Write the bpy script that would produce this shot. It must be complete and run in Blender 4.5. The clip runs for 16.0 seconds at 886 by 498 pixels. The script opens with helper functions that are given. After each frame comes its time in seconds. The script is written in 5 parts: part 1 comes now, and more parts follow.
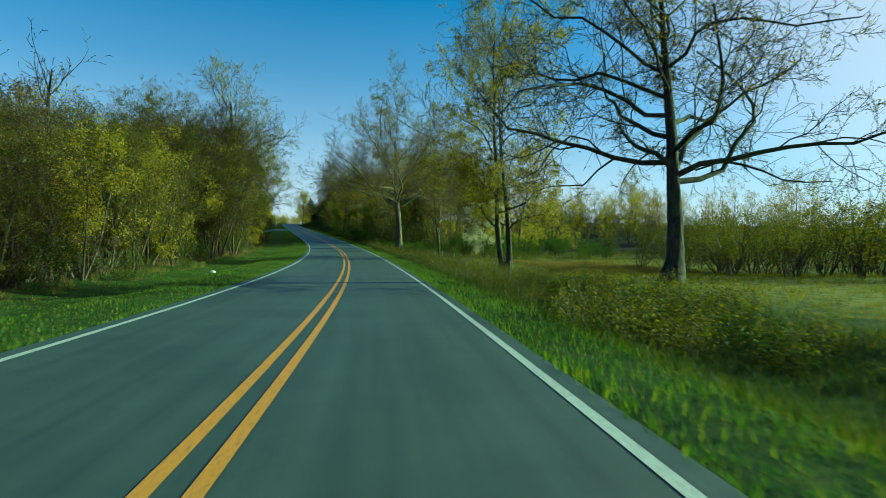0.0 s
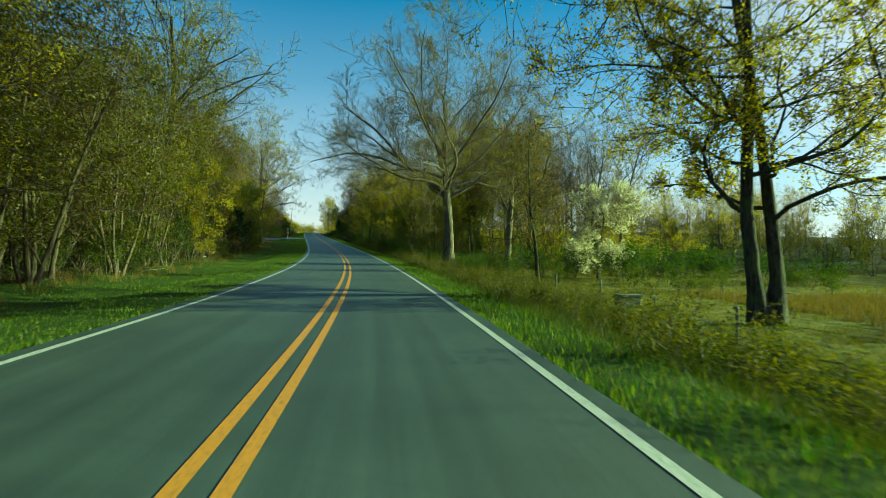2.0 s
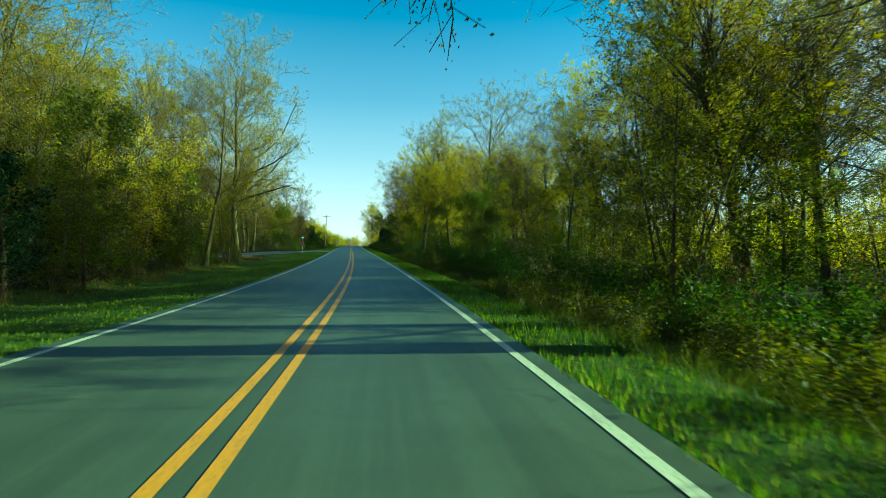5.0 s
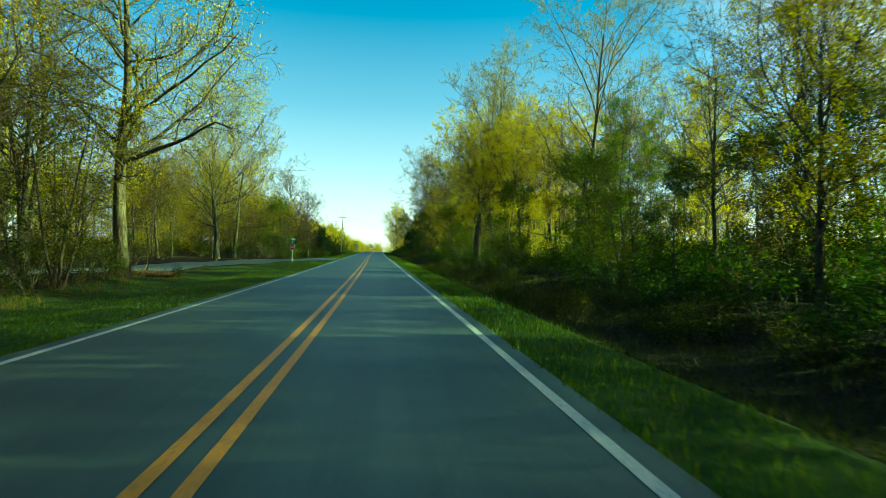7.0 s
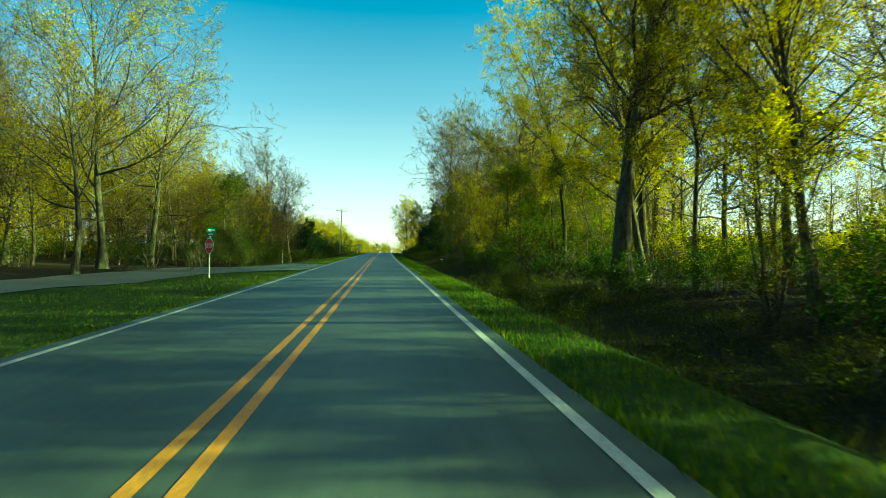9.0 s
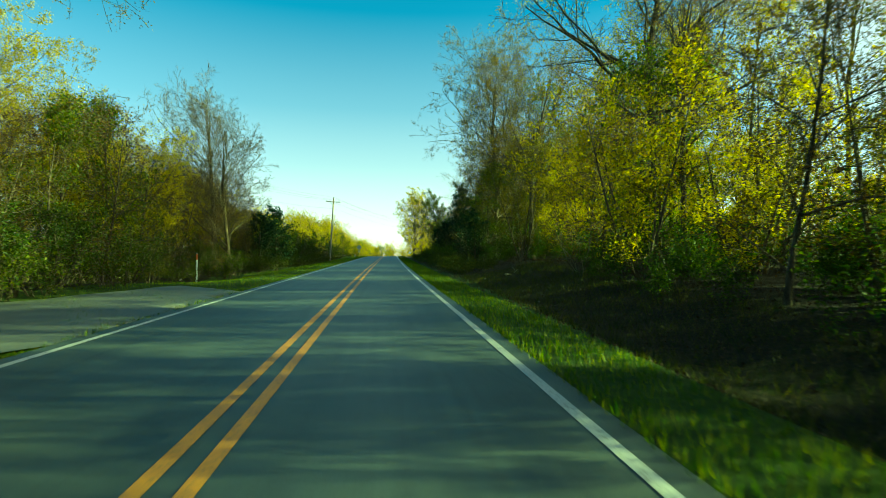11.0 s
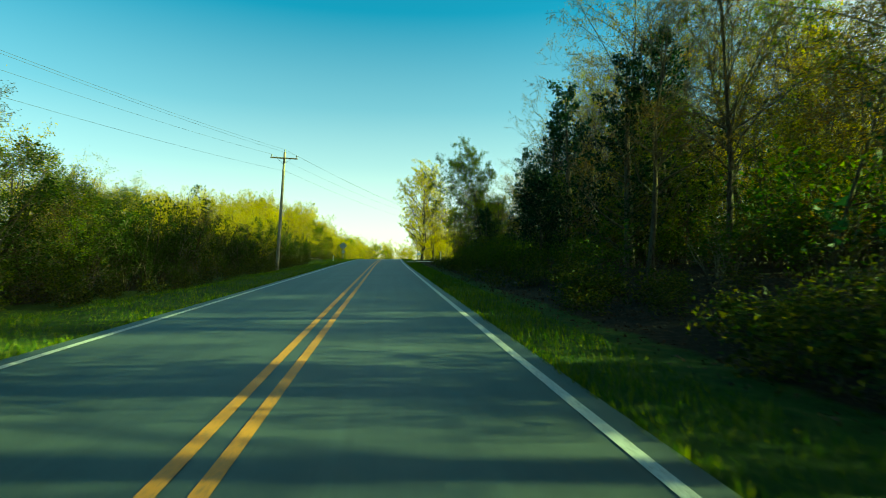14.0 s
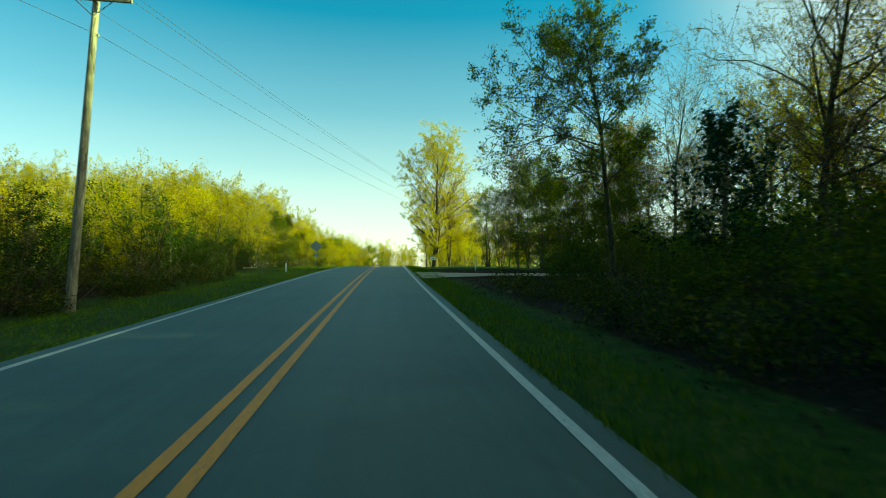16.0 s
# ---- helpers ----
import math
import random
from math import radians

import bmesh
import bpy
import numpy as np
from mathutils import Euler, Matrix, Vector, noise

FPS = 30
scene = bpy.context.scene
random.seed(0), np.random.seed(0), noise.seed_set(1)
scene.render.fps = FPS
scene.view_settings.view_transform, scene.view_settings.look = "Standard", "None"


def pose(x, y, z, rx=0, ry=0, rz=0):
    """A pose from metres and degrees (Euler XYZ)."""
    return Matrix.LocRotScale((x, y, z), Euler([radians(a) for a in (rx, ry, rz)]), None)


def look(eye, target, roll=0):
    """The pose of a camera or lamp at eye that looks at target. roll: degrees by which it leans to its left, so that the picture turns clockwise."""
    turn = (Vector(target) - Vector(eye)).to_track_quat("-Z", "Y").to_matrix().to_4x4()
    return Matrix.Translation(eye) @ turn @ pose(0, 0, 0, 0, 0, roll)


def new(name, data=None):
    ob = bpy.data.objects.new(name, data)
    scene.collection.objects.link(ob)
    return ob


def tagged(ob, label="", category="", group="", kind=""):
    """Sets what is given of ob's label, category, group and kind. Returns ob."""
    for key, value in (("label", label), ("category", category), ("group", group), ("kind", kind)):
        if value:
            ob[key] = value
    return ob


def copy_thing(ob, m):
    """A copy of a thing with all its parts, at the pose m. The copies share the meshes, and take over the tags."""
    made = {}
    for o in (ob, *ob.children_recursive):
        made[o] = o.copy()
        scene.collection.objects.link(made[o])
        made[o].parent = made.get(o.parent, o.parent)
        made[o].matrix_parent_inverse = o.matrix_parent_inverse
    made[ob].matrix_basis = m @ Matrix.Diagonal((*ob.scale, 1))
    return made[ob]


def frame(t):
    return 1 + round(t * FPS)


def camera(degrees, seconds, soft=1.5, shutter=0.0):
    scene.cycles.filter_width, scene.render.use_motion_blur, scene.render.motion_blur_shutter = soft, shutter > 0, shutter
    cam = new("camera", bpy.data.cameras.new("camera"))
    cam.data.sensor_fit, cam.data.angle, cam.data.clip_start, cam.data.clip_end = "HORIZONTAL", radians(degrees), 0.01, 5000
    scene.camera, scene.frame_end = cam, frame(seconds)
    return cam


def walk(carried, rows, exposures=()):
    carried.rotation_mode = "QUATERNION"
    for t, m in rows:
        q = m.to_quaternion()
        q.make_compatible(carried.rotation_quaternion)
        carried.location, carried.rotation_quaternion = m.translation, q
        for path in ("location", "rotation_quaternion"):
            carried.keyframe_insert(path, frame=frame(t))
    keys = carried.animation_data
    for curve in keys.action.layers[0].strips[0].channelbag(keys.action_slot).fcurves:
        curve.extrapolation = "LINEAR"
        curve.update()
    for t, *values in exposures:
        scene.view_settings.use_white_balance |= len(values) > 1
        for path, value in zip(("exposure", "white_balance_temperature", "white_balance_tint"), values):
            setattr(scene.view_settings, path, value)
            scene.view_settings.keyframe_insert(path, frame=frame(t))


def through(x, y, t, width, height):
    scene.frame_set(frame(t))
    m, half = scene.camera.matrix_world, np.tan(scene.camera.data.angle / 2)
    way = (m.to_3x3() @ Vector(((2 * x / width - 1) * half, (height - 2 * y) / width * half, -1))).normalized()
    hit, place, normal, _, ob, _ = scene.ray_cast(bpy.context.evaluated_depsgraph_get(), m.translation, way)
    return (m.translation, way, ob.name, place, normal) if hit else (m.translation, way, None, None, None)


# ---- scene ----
# ---- camera and its walk ----
cam = camera(74.0, 16.0, soft=0.85, shutter=0.15)
ROWS = [
    (0.0, pose(1.172, 0.000, 1.369, 89.829, -0.516, -5.716)),
    (0.5, pose(1.135, 8.047, 1.374, 90.154, -0.698, -4.837)),
    (1.0, pose(0.978, 15.997, 1.396, 90.386, -0.831, -4.098)),
    (1.5, pose(0.665, 23.842, 1.451, 90.814, -0.990, -3.275)),
    (2.0, pose(0.194, 31.577, 1.521, 90.977, -0.896, -2.756)),
    (2.5, pose(-0.227, 39.215, 1.650, 91.208, -0.703, -1.735)),
    (3.0, pose(-0.757, 46.747, 1.786, 91.381, -0.339, -1.056)),
    (3.5, pose(-1.449, 54.167, 1.952, 91.469, 0.091, -0.088)),
    (4.0, pose(-2.090, 61.493, 2.102, 91.816, 0.330, 0.466)),
    (4.5, pose(-2.882, 68.773, 2.321, 91.973, 0.271, 1.251)),
    (5.0, pose(-3.781, 76.079, 2.567, 92.127, 0.212, 2.035)),
    (5.5, pose(-4.782, 83.407, 2.838, 92.258, 0.154, 2.734)),
    (6.0, pose(-5.875, 90.758, 3.131, 92.366, 0.095, 3.342)),
    (6.5, pose(-7.051, 98.133, 3.445, 92.461, 0.036, 3.894)),
    (7.0, pose(-8.339, 105.534, 3.793, 92.804, -0.207, 4.342)),
    (7.5, pose(-9.684, 112.983, 4.132, 92.774, -0.304, 4.658)),
    (8.0, pose(-11.048, 120.486, 4.489, 92.857, -0.351, 4.865)),
    (8.5, pose(-12.468, 128.035, 4.845, 92.725, 0.038, 5.015)),
    (9.0, pose(-13.874, 135.646, 5.234, 92.770, 0.288, 5.121)),
    (9.5, pose(-15.342, 143.263, 5.608, 92.848, 0.253, 5.199)),
    (10.0, pose(-16.811, 150.859, 5.989, 92.946, 0.217, 5.264)),
    (10.5, pose(-18.282, 158.434, 6.379, 93.020, 0.182, 5.345)),
    (11.0, pose(-19.757, 165.988, 6.770, 93.023, 0.146, 5.471)),
    (11.5, pose(-21.243, 173.519, 7.154, 92.998, 0.110, 5.609)),
    (12.0, pose(-22.781, 181.091, 7.582, 93.014, 0.053, 5.565)),
    (12.5, pose(-24.299, 188.792, 7.922, 93.045, 0.345, 5.447)),
    (13.0, pose(-25.848, 196.616, 8.327, 93.095, 0.220, 5.365)),
    (13.5, pose(-27.385, 204.569, 8.725, 93.102, -0.021, 5.238)),
    (14.0, pose(-28.931, 212.649, 9.142, 93.043, 0.045, 5.122)),
    (14.5, pose(-30.463, 220.860, 9.565, 93.122, 0.104, 4.986)),
    (15.0, pose(-32.014, 229.196, 9.996, 93.147, 0.051, 4.932)),
    (15.5, pose(-33.513, 237.670, 10.424, 93.239, -0.047, 4.834)),
    (16.0, pose(-35.066, 246.262, 10.943, 93.217, 0.172, 4.892)),
]
HEADING = [0.00, 2.22, 4.10, 6.16, 8.38, 10.01, 10.85, 11.02, 11.10, 11.40, 11.14, 10.89, 10.77, 10.80, 10.34, 9.90, 9.45, 9.00, 8.54, 8.09, 7.64, 7.19, 6.74, 6.28]  # degrees to the left, every 20 m
GRADE = [-0.40, 0.69, 1.74, 2.73, 3.67, 4.35, 4.72, 4.83, 5.17, 4.92, 5.01, 5.08, 5.11, 5.24, 5.22, 4.83, 4.40, 3.97, 3.54, 3.11, 2.68, 2.25, 1.82, 1.39]  # per cent, every 20 m
LEFT_EDGE, RIGHT_EDGE = 3.28, 2.91
walk(cam, ROWS, [(0.0, 1.45, 3750, -54), (1.5, 1.6, 4200, -60), (3.0, 1.85, 4400, -64), (4.0, 1.9, 4050, -71), (6.5, 2.4, 4500, -78), (9.0, 2.4, 5000, -82), (12.5, 2.35, 5350, -81), (16.0, 2.25, 5500, -80)])

# ---- world, sun ----
SUN_AZIMUTH, SUN_ELEVATION = 84.0, 15.0   # degrees to the right of +y, above the horizon
world = bpy.data.worlds.new("spring_evening_sky")
world.use_nodes = True
scene.world = world
wn = world.node_tree.nodes
sky = wn.new("ShaderNodeTexSky")
sky.sky_type = "NISHITA"
sky.sun_disc = False
sky.sun_elevation = radians(SUN_ELEVATION)
sky.sun_rotation = radians(SUN_AZIMUTH)
sky.air_density, sky.dust_density, sky.ozone_density = 1.0, 0.6, 5.0
# pale evening haze, all round, that thins out with height
up = wn.new("ShaderNodeSeparateXYZ")
haze = wn.new("ShaderNodeValToRGB")
for at, amount in ((0.0, 0.82), (0.10, 0.54), (0.19, 0.28), (0.28, 0.12)):
    stop = haze.color_ramp.elements.new(at) if at else haze.color_ramp.elements[0]
    stop.color = (amount, amount, amount, 1)
haze.color_ramp.elements[-1].position, haze.color_ramp.elements[-1].color = 0.42, (0, 0, 0, 1)
veil = wn.new("ShaderNodeMix")
veil.data_type = "RGBA"
veil.inputs[7].default_value = (9.9, 5.6, 5.3, 1)
# the haze is thicker on the sun's side of the sky
toward = wn.new("ShaderNodeVectorMath")
toward.operation = "DOT_PRODUCT"
toward.inputs[1].default_value = (math.sin(radians(SUN_AZIMUTH)), math.cos(radians(SUN_AZIMUTH)), 0.25)
side = wn.new("ShaderNodeMapRange")
side.interpolation_type = "SMOOTHSTEP"
side.inputs[1].default_value, side.inputs[2].default_value, side.inputs[3].default_value, side.inputs[4].default_value = 0.36, 0.92, 0.0, 0.78
thick = wn.new("ShaderNodeMath")
thick.operation = "MAXIMUM"
wl = world.node_tree.links
wl.new(wn.new("ShaderNodeTexCoord").outputs["Generated"], toward.inputs[0])
wl.new(toward.outputs["Value"], side.inputs[0])
wl.new(side.outputs[0], thick.inputs[0])
wl.new(haze.outputs[0], thick.inputs[1])
wl.new(thick.outputs[0], veil.inputs[0])
wl.new(wn.new("ShaderNodeTexCoord").outputs["Generated"], up.inputs[0])
wl.new(up.outputs["Z"], haze.inputs[0])
wl.new(sky.outputs[0], veil.inputs[6])
wl.new(veil.outputs[2], wn["Background"].inputs[0])
wn["Background"].inputs[1].default_value = 0.050

sun = new("sun", bpy.data.lights.new("sun", "SUN"))
sun.data.energy, sun.data.angle, sun.data.color = 5.0, radians(0.6), (1.0, 0.79, 0.38)
a, e = radians(SUN_AZIMUTH), radians(SUN_ELEVATION)
sun_from = Vector((math.sin(a) * math.cos(e), math.cos(a) * math.cos(e), math.sin(e)))
sun.matrix_world = look(sun_from * 200, (0, 0, 0))


# ---- materials ----
def material(name, base, rough=0.8, spec=0.3):
    m = bpy.data.materials.new(name)
    m.use_nodes = True
    n, l = m.node_tree.nodes, m.node_tree.links
    b = n["Principled BSDF"]
    b.inputs["Base Color"].default_value = (*base, 1)
    b.inputs["Roughness"].default_value = rough
    b.inputs["Specular IOR Level"].default_value = spec
    return m, n, l, b


def ramp(n, stops):
    r = n.new("ShaderNodeValToRGB")
    r.color_ramp.elements[0].position, r.color_ramp.elements[0].color = stops[0][0], (*stops[0][1], 1)
    r.color_ramp.elements[1].position, r.color_ramp.elements[1].color = stops[-1][0], (*stops[-1][1], 1)
    for p, c in stops[1:-1]:
        r.color_ramp.elements.new(p).color = (*c, 1)
    return r


def noise_at(n, l, scale, detail=4.0, coords=None, rough=0.55):
    t = n.new("ShaderNodeTexNoise")
    t.inputs["Scale"].default_value, t.inputs["Detail"].default_value, t.inputs["Roughness"].default_value = scale, detail, rough
    if coords:
        l.new(coords, t.inputs["Vector"])
    return t


def mixed(n, l, a, b, fac, mode="MIX"):
    m = n.new("ShaderNodeMix")
    m.data_type, m.blend_type = "RGBA", mode
    l.new(a, m.inputs[6]), l.new(b, m.inputs[7])
    if isinstance(fac, float):
        m.inputs[0].default_value = fac
    else:
        l.new(fac, m.inputs[0])
    return m.outputs[2]


def bumped(n, l, b, height, strength, distance):
    u = n.new("ShaderNodeBump")
    u.inputs["Strength"].default_value, u.inputs["Distance"].default_value = strength, distance
    l.new(height, u.inputs["Height"])
    l.new(u.outputs[0], b.inputs["Normal"])


def rough_surface(name, stops, scale, stops2=None, scale2=0.3, fac2=0.5, rough=0.85, bump=0.4, bump_scale=30.0, depth=0.02):
    """A surface with colour variation at two scales and fine relief."""
    m, n, l, b = material(name, stops[0][1], rough)
    pos = n.new("ShaderNodeTexCoord").outputs["Object"]
    c = ramp(n, stops)
    l.new(noise_at(n, l, scale, 5.0, pos).outputs[0], c.inputs[0])
    out = c.outputs[0]
    if stops2:
        c2 = ramp(n, stops2)
        l.new(noise_at(n, l, scale2, 4.0, pos).outputs[0], c2.inputs[0])
        out = mixed(n, l, out, c2.outputs[0], fac2)
    l.new(out, b.inputs["Base Color"])
    bumped(n, l, b, noise_at(n, l, bump_scale, 4.0, pos).outputs[0], bump, depth)
    return m


def bark(name, dark, light, moss=0.0):
    m, n, l, b = material(name, dark, 0.9, 0.15)
    tc = n.new("ShaderNodeTexCoord").outputs["Object"]
    mp = n.new("ShaderNodeMapping")
    mp.inputs["Scale"].default_value = (1, 1, 0.18)
    l.new(tc, mp.inputs[0])
    t = noise_at(n, l, 11.0, 6.0, mp.outputs[0], 0.7)
    c = ramp(n, [(0.40, dark), (0.62, light)])
    l.new(t.outputs[0], c.inputs[0])
    out = c.outputs[0]
    if moss:
        k = ramp(n, [(0.5, (0, 0, 0)), (0.7, (moss, moss, moss))])
        l.new(noise_at(n, l, 1.6, 4.0, tc).outputs[0], k.inputs[0])
        g = n.new("ShaderNodeRGB")
        g.outputs[0].default_value = (0.10, 0.12, 0.03, 1)
        out = mixed(n, l, out, g.outputs[0], k.outputs[0])
    l.new(out, b.inputs["Base Color"])
    bumped(n, l, b, t.outputs[0], 1.0, 0.07)
    return m


def leaf(name, stops, through=0.52, rough=0.5):
    """Thin leaves: colour differs leaf by leaf and tree by tree, and light shines through them."""
    m = bpy.data.materials.new(name)
    m.use_nodes = True
    n, l = m.node_tree.nodes, m.node_tree.links
    n.remove(n["Principled BSDF"])
    g = n.new("ShaderNodeNewGeometry")
    c = ramp(n, stops)
    l.new(g.outputs["Random Per Island"], c.inputs[0])
    h = n.new("ShaderNodeHueSaturation")
    o = n.new("ShaderNodeObjectInfo")
    mr = n.new("ShaderNodeMapRange")
    mr.inputs[3].default_value, mr.inputs[4].default_value = 0.75, 1.25
    l.new(o.outputs["Random"], mr.inputs[0])
    l.new(mr.outputs[0], h.inputs["Value"])
    l.new(c.outputs[0], h.inputs["Color"])
    glow = n.new("ShaderNodeHueSaturation")   # light that passes a leaf comes out brighter and yellower
    glow.inputs["Hue"].default_value, glow.inputs["Saturation"].default_value, glow.inputs["Value"].default_value = 0.505, 1.1, 1.45
    l.new(h.outputs[0], glow.inputs["Color"])
    d, t, s, gl = n.new("ShaderNodeBsdfDiffuse"), n.new("ShaderNodeBsdfTranslucent"), n.new("ShaderNodeMixShader"), n.new("ShaderNodeBsdfGlossy")
    gl.inputs["Roughness"].default_value = rough
    l.new(h.outputs[0], d.inputs[0]), l.new(glow.outputs[0], t.inputs[0])
    s.inputs[0].default_value = through
    l.new(d.outputs[0], s.inputs[1]), l.new(t.outputs[0], s.inputs[2])
    s2 = n.new("ShaderNodeMixShader")
    s2.inputs[0].default_value = 0.02
    gl.inputs["Color"].default_value = (0.5, 0.5, 0.45, 1)
    l.new(s.outputs[0], s2.inputs[1]), l.new(gl.outputs[0], s2.inputs[2])
    l.new(s2.outputs[0], n["Material Output"].inputs[0])
    return m


BARK_DARK = bark("dark_oak_bark", (0.020, 0.016, 0.011), (0.075, 0.060, 0.042), 0.5)
BARK_GREY = bark("grey_bark", (0.060, 0.048, 0.032), (0.195, 0.157, 0.105), 0.35)
BARK_BROWN = bark("brown_bark", (0.035, 0.025, 0.016), (0.12, 0.09, 0.055), 0.3)
BARK_PALE = bark("weathered_dead_wood", (0.12, 0.10, 0.075), (0.30, 0.26, 0.20))
LEAF_OAK = leaf("young_oak_leaves", [(0.0, (0.0765, 0.0675, 0.0027)), (0.5, (0.162, 0.1125, 0.0027)), (1.0, (0.27, 0.162, 0.0036))], 0.55)
LEAF_YELLOW = leaf("yellow_green_spring_leaves", [(0.0, (0.15, 0.14, 0.003)), (0.5, (0.29, 0.225, 0.004)), (1.0, (0.43, 0.30, 0.005))], 0.58)
LEAF_GREEN = leaf("fresh_green_leaves", [(0.0, (0.0258, 0.0445, 0.0014)), (0.5, (0.0725, 0.0888, 0.0024)), (1.0, (0.159, 0.1496, 0.0033))])
LEAF_BUD = leaf("reddish_brown_buds", [(0.0, (0.063, 0.035, 0.0098)), (0.5, (0.105, 0.0595, 0.0126)), (1.0, (0.14, 0.091, 0.0175))])
LEAF_WHITE = leaf("white_blossom", [(0.0, (0.208, 0.2, 0.08)), (0.4, (0.44, 0.384, 0.224)), (1.0, (0.592, 0.528, 0.368))])
LEAF_CEDAR = leaf("dark_evergreen_needles", [(0.0, (0.008, 0.018, 0.007)), (1.0, (0.024, 0.042, 0.012))], 0.2)
GRASS = leaf("spring_grass_blades", [(0.0, (0.0285, 0.057, 0.0023)), (0.6, (0.0855, 0.1168, 0.0029)), (1.0, (0.1881, 0.1767, 0.0046))], 0.45)
STRAW = leaf("dry_winter_grass", [(0.0, (0.091, 0.07, 0.0154)), (0.5, (0.175, 0.119, 0.028)), (1.0, (0.252, 0.168, 0.042))], 0.3)
MEADOW = leaf("meadow_grass", [(0.0, (0.05, 0.06, 0.003)), (0.5, (0.125, 0.11, 0.005)), (1.0, (0.21, 0.15, 0.015))], 0.4)
WEED = leaf("low_weeds", [(0.0, (0.015, 0.0255, 0.003)), (0.6, (0.0413, 0.0488, 0.0045)), (1.0, (0.1275, 0.1013, 0.012))], 0.4)
# darker copy of the green leaves: shade under trees is put into the colour
LEAF_SHADE = leaf("shade_toned_green_leaves", [(0.0, (0.0131, 0.0268, 0.0018)), (0.6, (0.0357, 0.0506, 0.0024)), (1.0, (0.0774, 0.0892, 0.0036))], 0.4)
LEAF_THICKET = leaf("olive_thicket_leaves", [(0.0, (0.034, 0.0408, 0.0026)), (0.6, (0.0935, 0.0808, 0.0034)), (1.0, (0.1785, 0.1318, 0.0043))], 0.5)
DEAD_LEAF = leaf("dead_leaves", [(0.0, (0.02, 0.013, 0.007)), (0.6, (0.045, 0.028, 0.016)), (1.0, (0.12, 0.08, 0.047))], 0.15)


# ---- the road's line, in metres along it ----
STEP = 1.0
BACK, AHEAD = -300, 1500
_s = np.arange(BACK, AHEAD + 1, STEP)
_hk = np.interp(_s, np.arange(len(HEADING)) * 20.0, np.radians(HEADING))
_gk = np.interp(_s, np.arange(len(GRADE)) * 20.0, np.array(GRADE) / 100)
_gk = np.where(_s > 300, _gk * np.clip(1 - (_s - 300) / 45, -0.1, 1), _gk)
_hk = _hk - np.clip((_s - 335) * 0.0022, 0, 0.45)   # the road bends away past the crest
_w = np.hanning(25)
_w /= _w.sum()
_h = np.convolve(np.pad(_hk, 12, "edge"), _w, "valid")
_g = np.convolve(np.pad(_gk, 12, "edge"), _w, "valid")
_i0 = int(-BACK / STEP)
_h -= _h[_i0]
_cx, _cy, _cz = np.cumsum(-np.sin(_h)) * STEP, np.cumsum(np.cos(_h)) * STEP, np.cumsum(_g) * STEP
_cx, _cy, _cz = [np.concatenate([[0], c[:-1]]) for c in (_cx, _cy, _cz)]
_cx, _cy, _cz = _cx - _cx[_i0], _cy - _cy[_i0], _cz - _cz[_i0]


def smooth(a, b, x):
    u = np.clip((x - a) / (b - a), 0, 1)
    return u * u * (3 - 2 * u)


def relief(s, lat):
    """Height of the ground over the road's surface."""
    s, lat = np.asarray(s, float), np.asarray(lat, float)
    right = lat > 0
    d = np.abs(lat) - np.where(right, RIGHT_EDGE + 0.28, LEFT_EDGE + 0.30)
    edge = -0.06 * smooth(0.0, 0.25, d)
    ditch_r = -0.55 * smooth(1.3, 3.0, d) * (1 - smooth(170, 200, s)) + 0.55 * smooth(3.6, 8.0, d) * (1 - smooth(170, 200, s))
    bank_r = (0.85 * smooth(2.2, 7.5, d) + 0.4 * smooth(8, 25, d)) * smooth(165, 205, s) * (1 - smooth(258, 282, s))
    ditch_l = -0.28 * smooth(1.5, 4.0, d) * (1 - smooth(130, 150, s)) + 0.4 * smooth(5.0, 10.0, d) * (1 - smooth(130, 150, s))
    fall_l = (smooth(192, 203, s) * (1 - smooth(276, 296, s))) * (0.5 * smooth(9.0, 16.0, d) - 0.5 * smooth(1.5, 6.0, d))
    west = (1 - smooth(92, 122, s)) * smooth(22, 44, s)   # the open field lies lower than the road
    low_r = (-0.80 * smooth(1.2, 4.2, d) + 0.80 * smooth(28, 70, d)) * west
    z = edge + np.where(right, ditch_r * (1 - west) + low_r + bank_r, ditch_l + fall_l)
    bump = 0.06 * np.sin(s * 0.31 + lat * 0.23) + 0.035 * np.sin(s * 0.83 - lat * 0.61 + 1.3) + 0.02 * np.sin(s * 1.7 + lat * 1.1)
    hill = np.where(right, 1.0 * smooth(30, 80, d) + 1.8 * smooth(26, 70, d) * smooth(85, 130, s), 3.0 * smooth(15, 60, d))
    return z + hill + bump * smooth(1.5, 6.0, d)


def place(s, lat, dz=0.0):
    """World coordinates of a spot: metres along the road, metres to its right, metres over the ground."""
    s, lat = np.asarray(s, float), np.asarray(lat, float)
    x, y, z, h = [np.interp(s, _s, c) for c in (_cx, _cy, _cz, _h)]
    near = np.clip(lat, -70, 70)
    far = lat - near
    x = x + np.cos(h) * near + math.cos(0.16) * far
    y = y + np.sin(h) * near + math.sin(0.16) * far
    return np.stack([x, y, z + relief(s, lat) + dz], -1)


def heading(s):
    return float(np.interp(s, _s, _h))


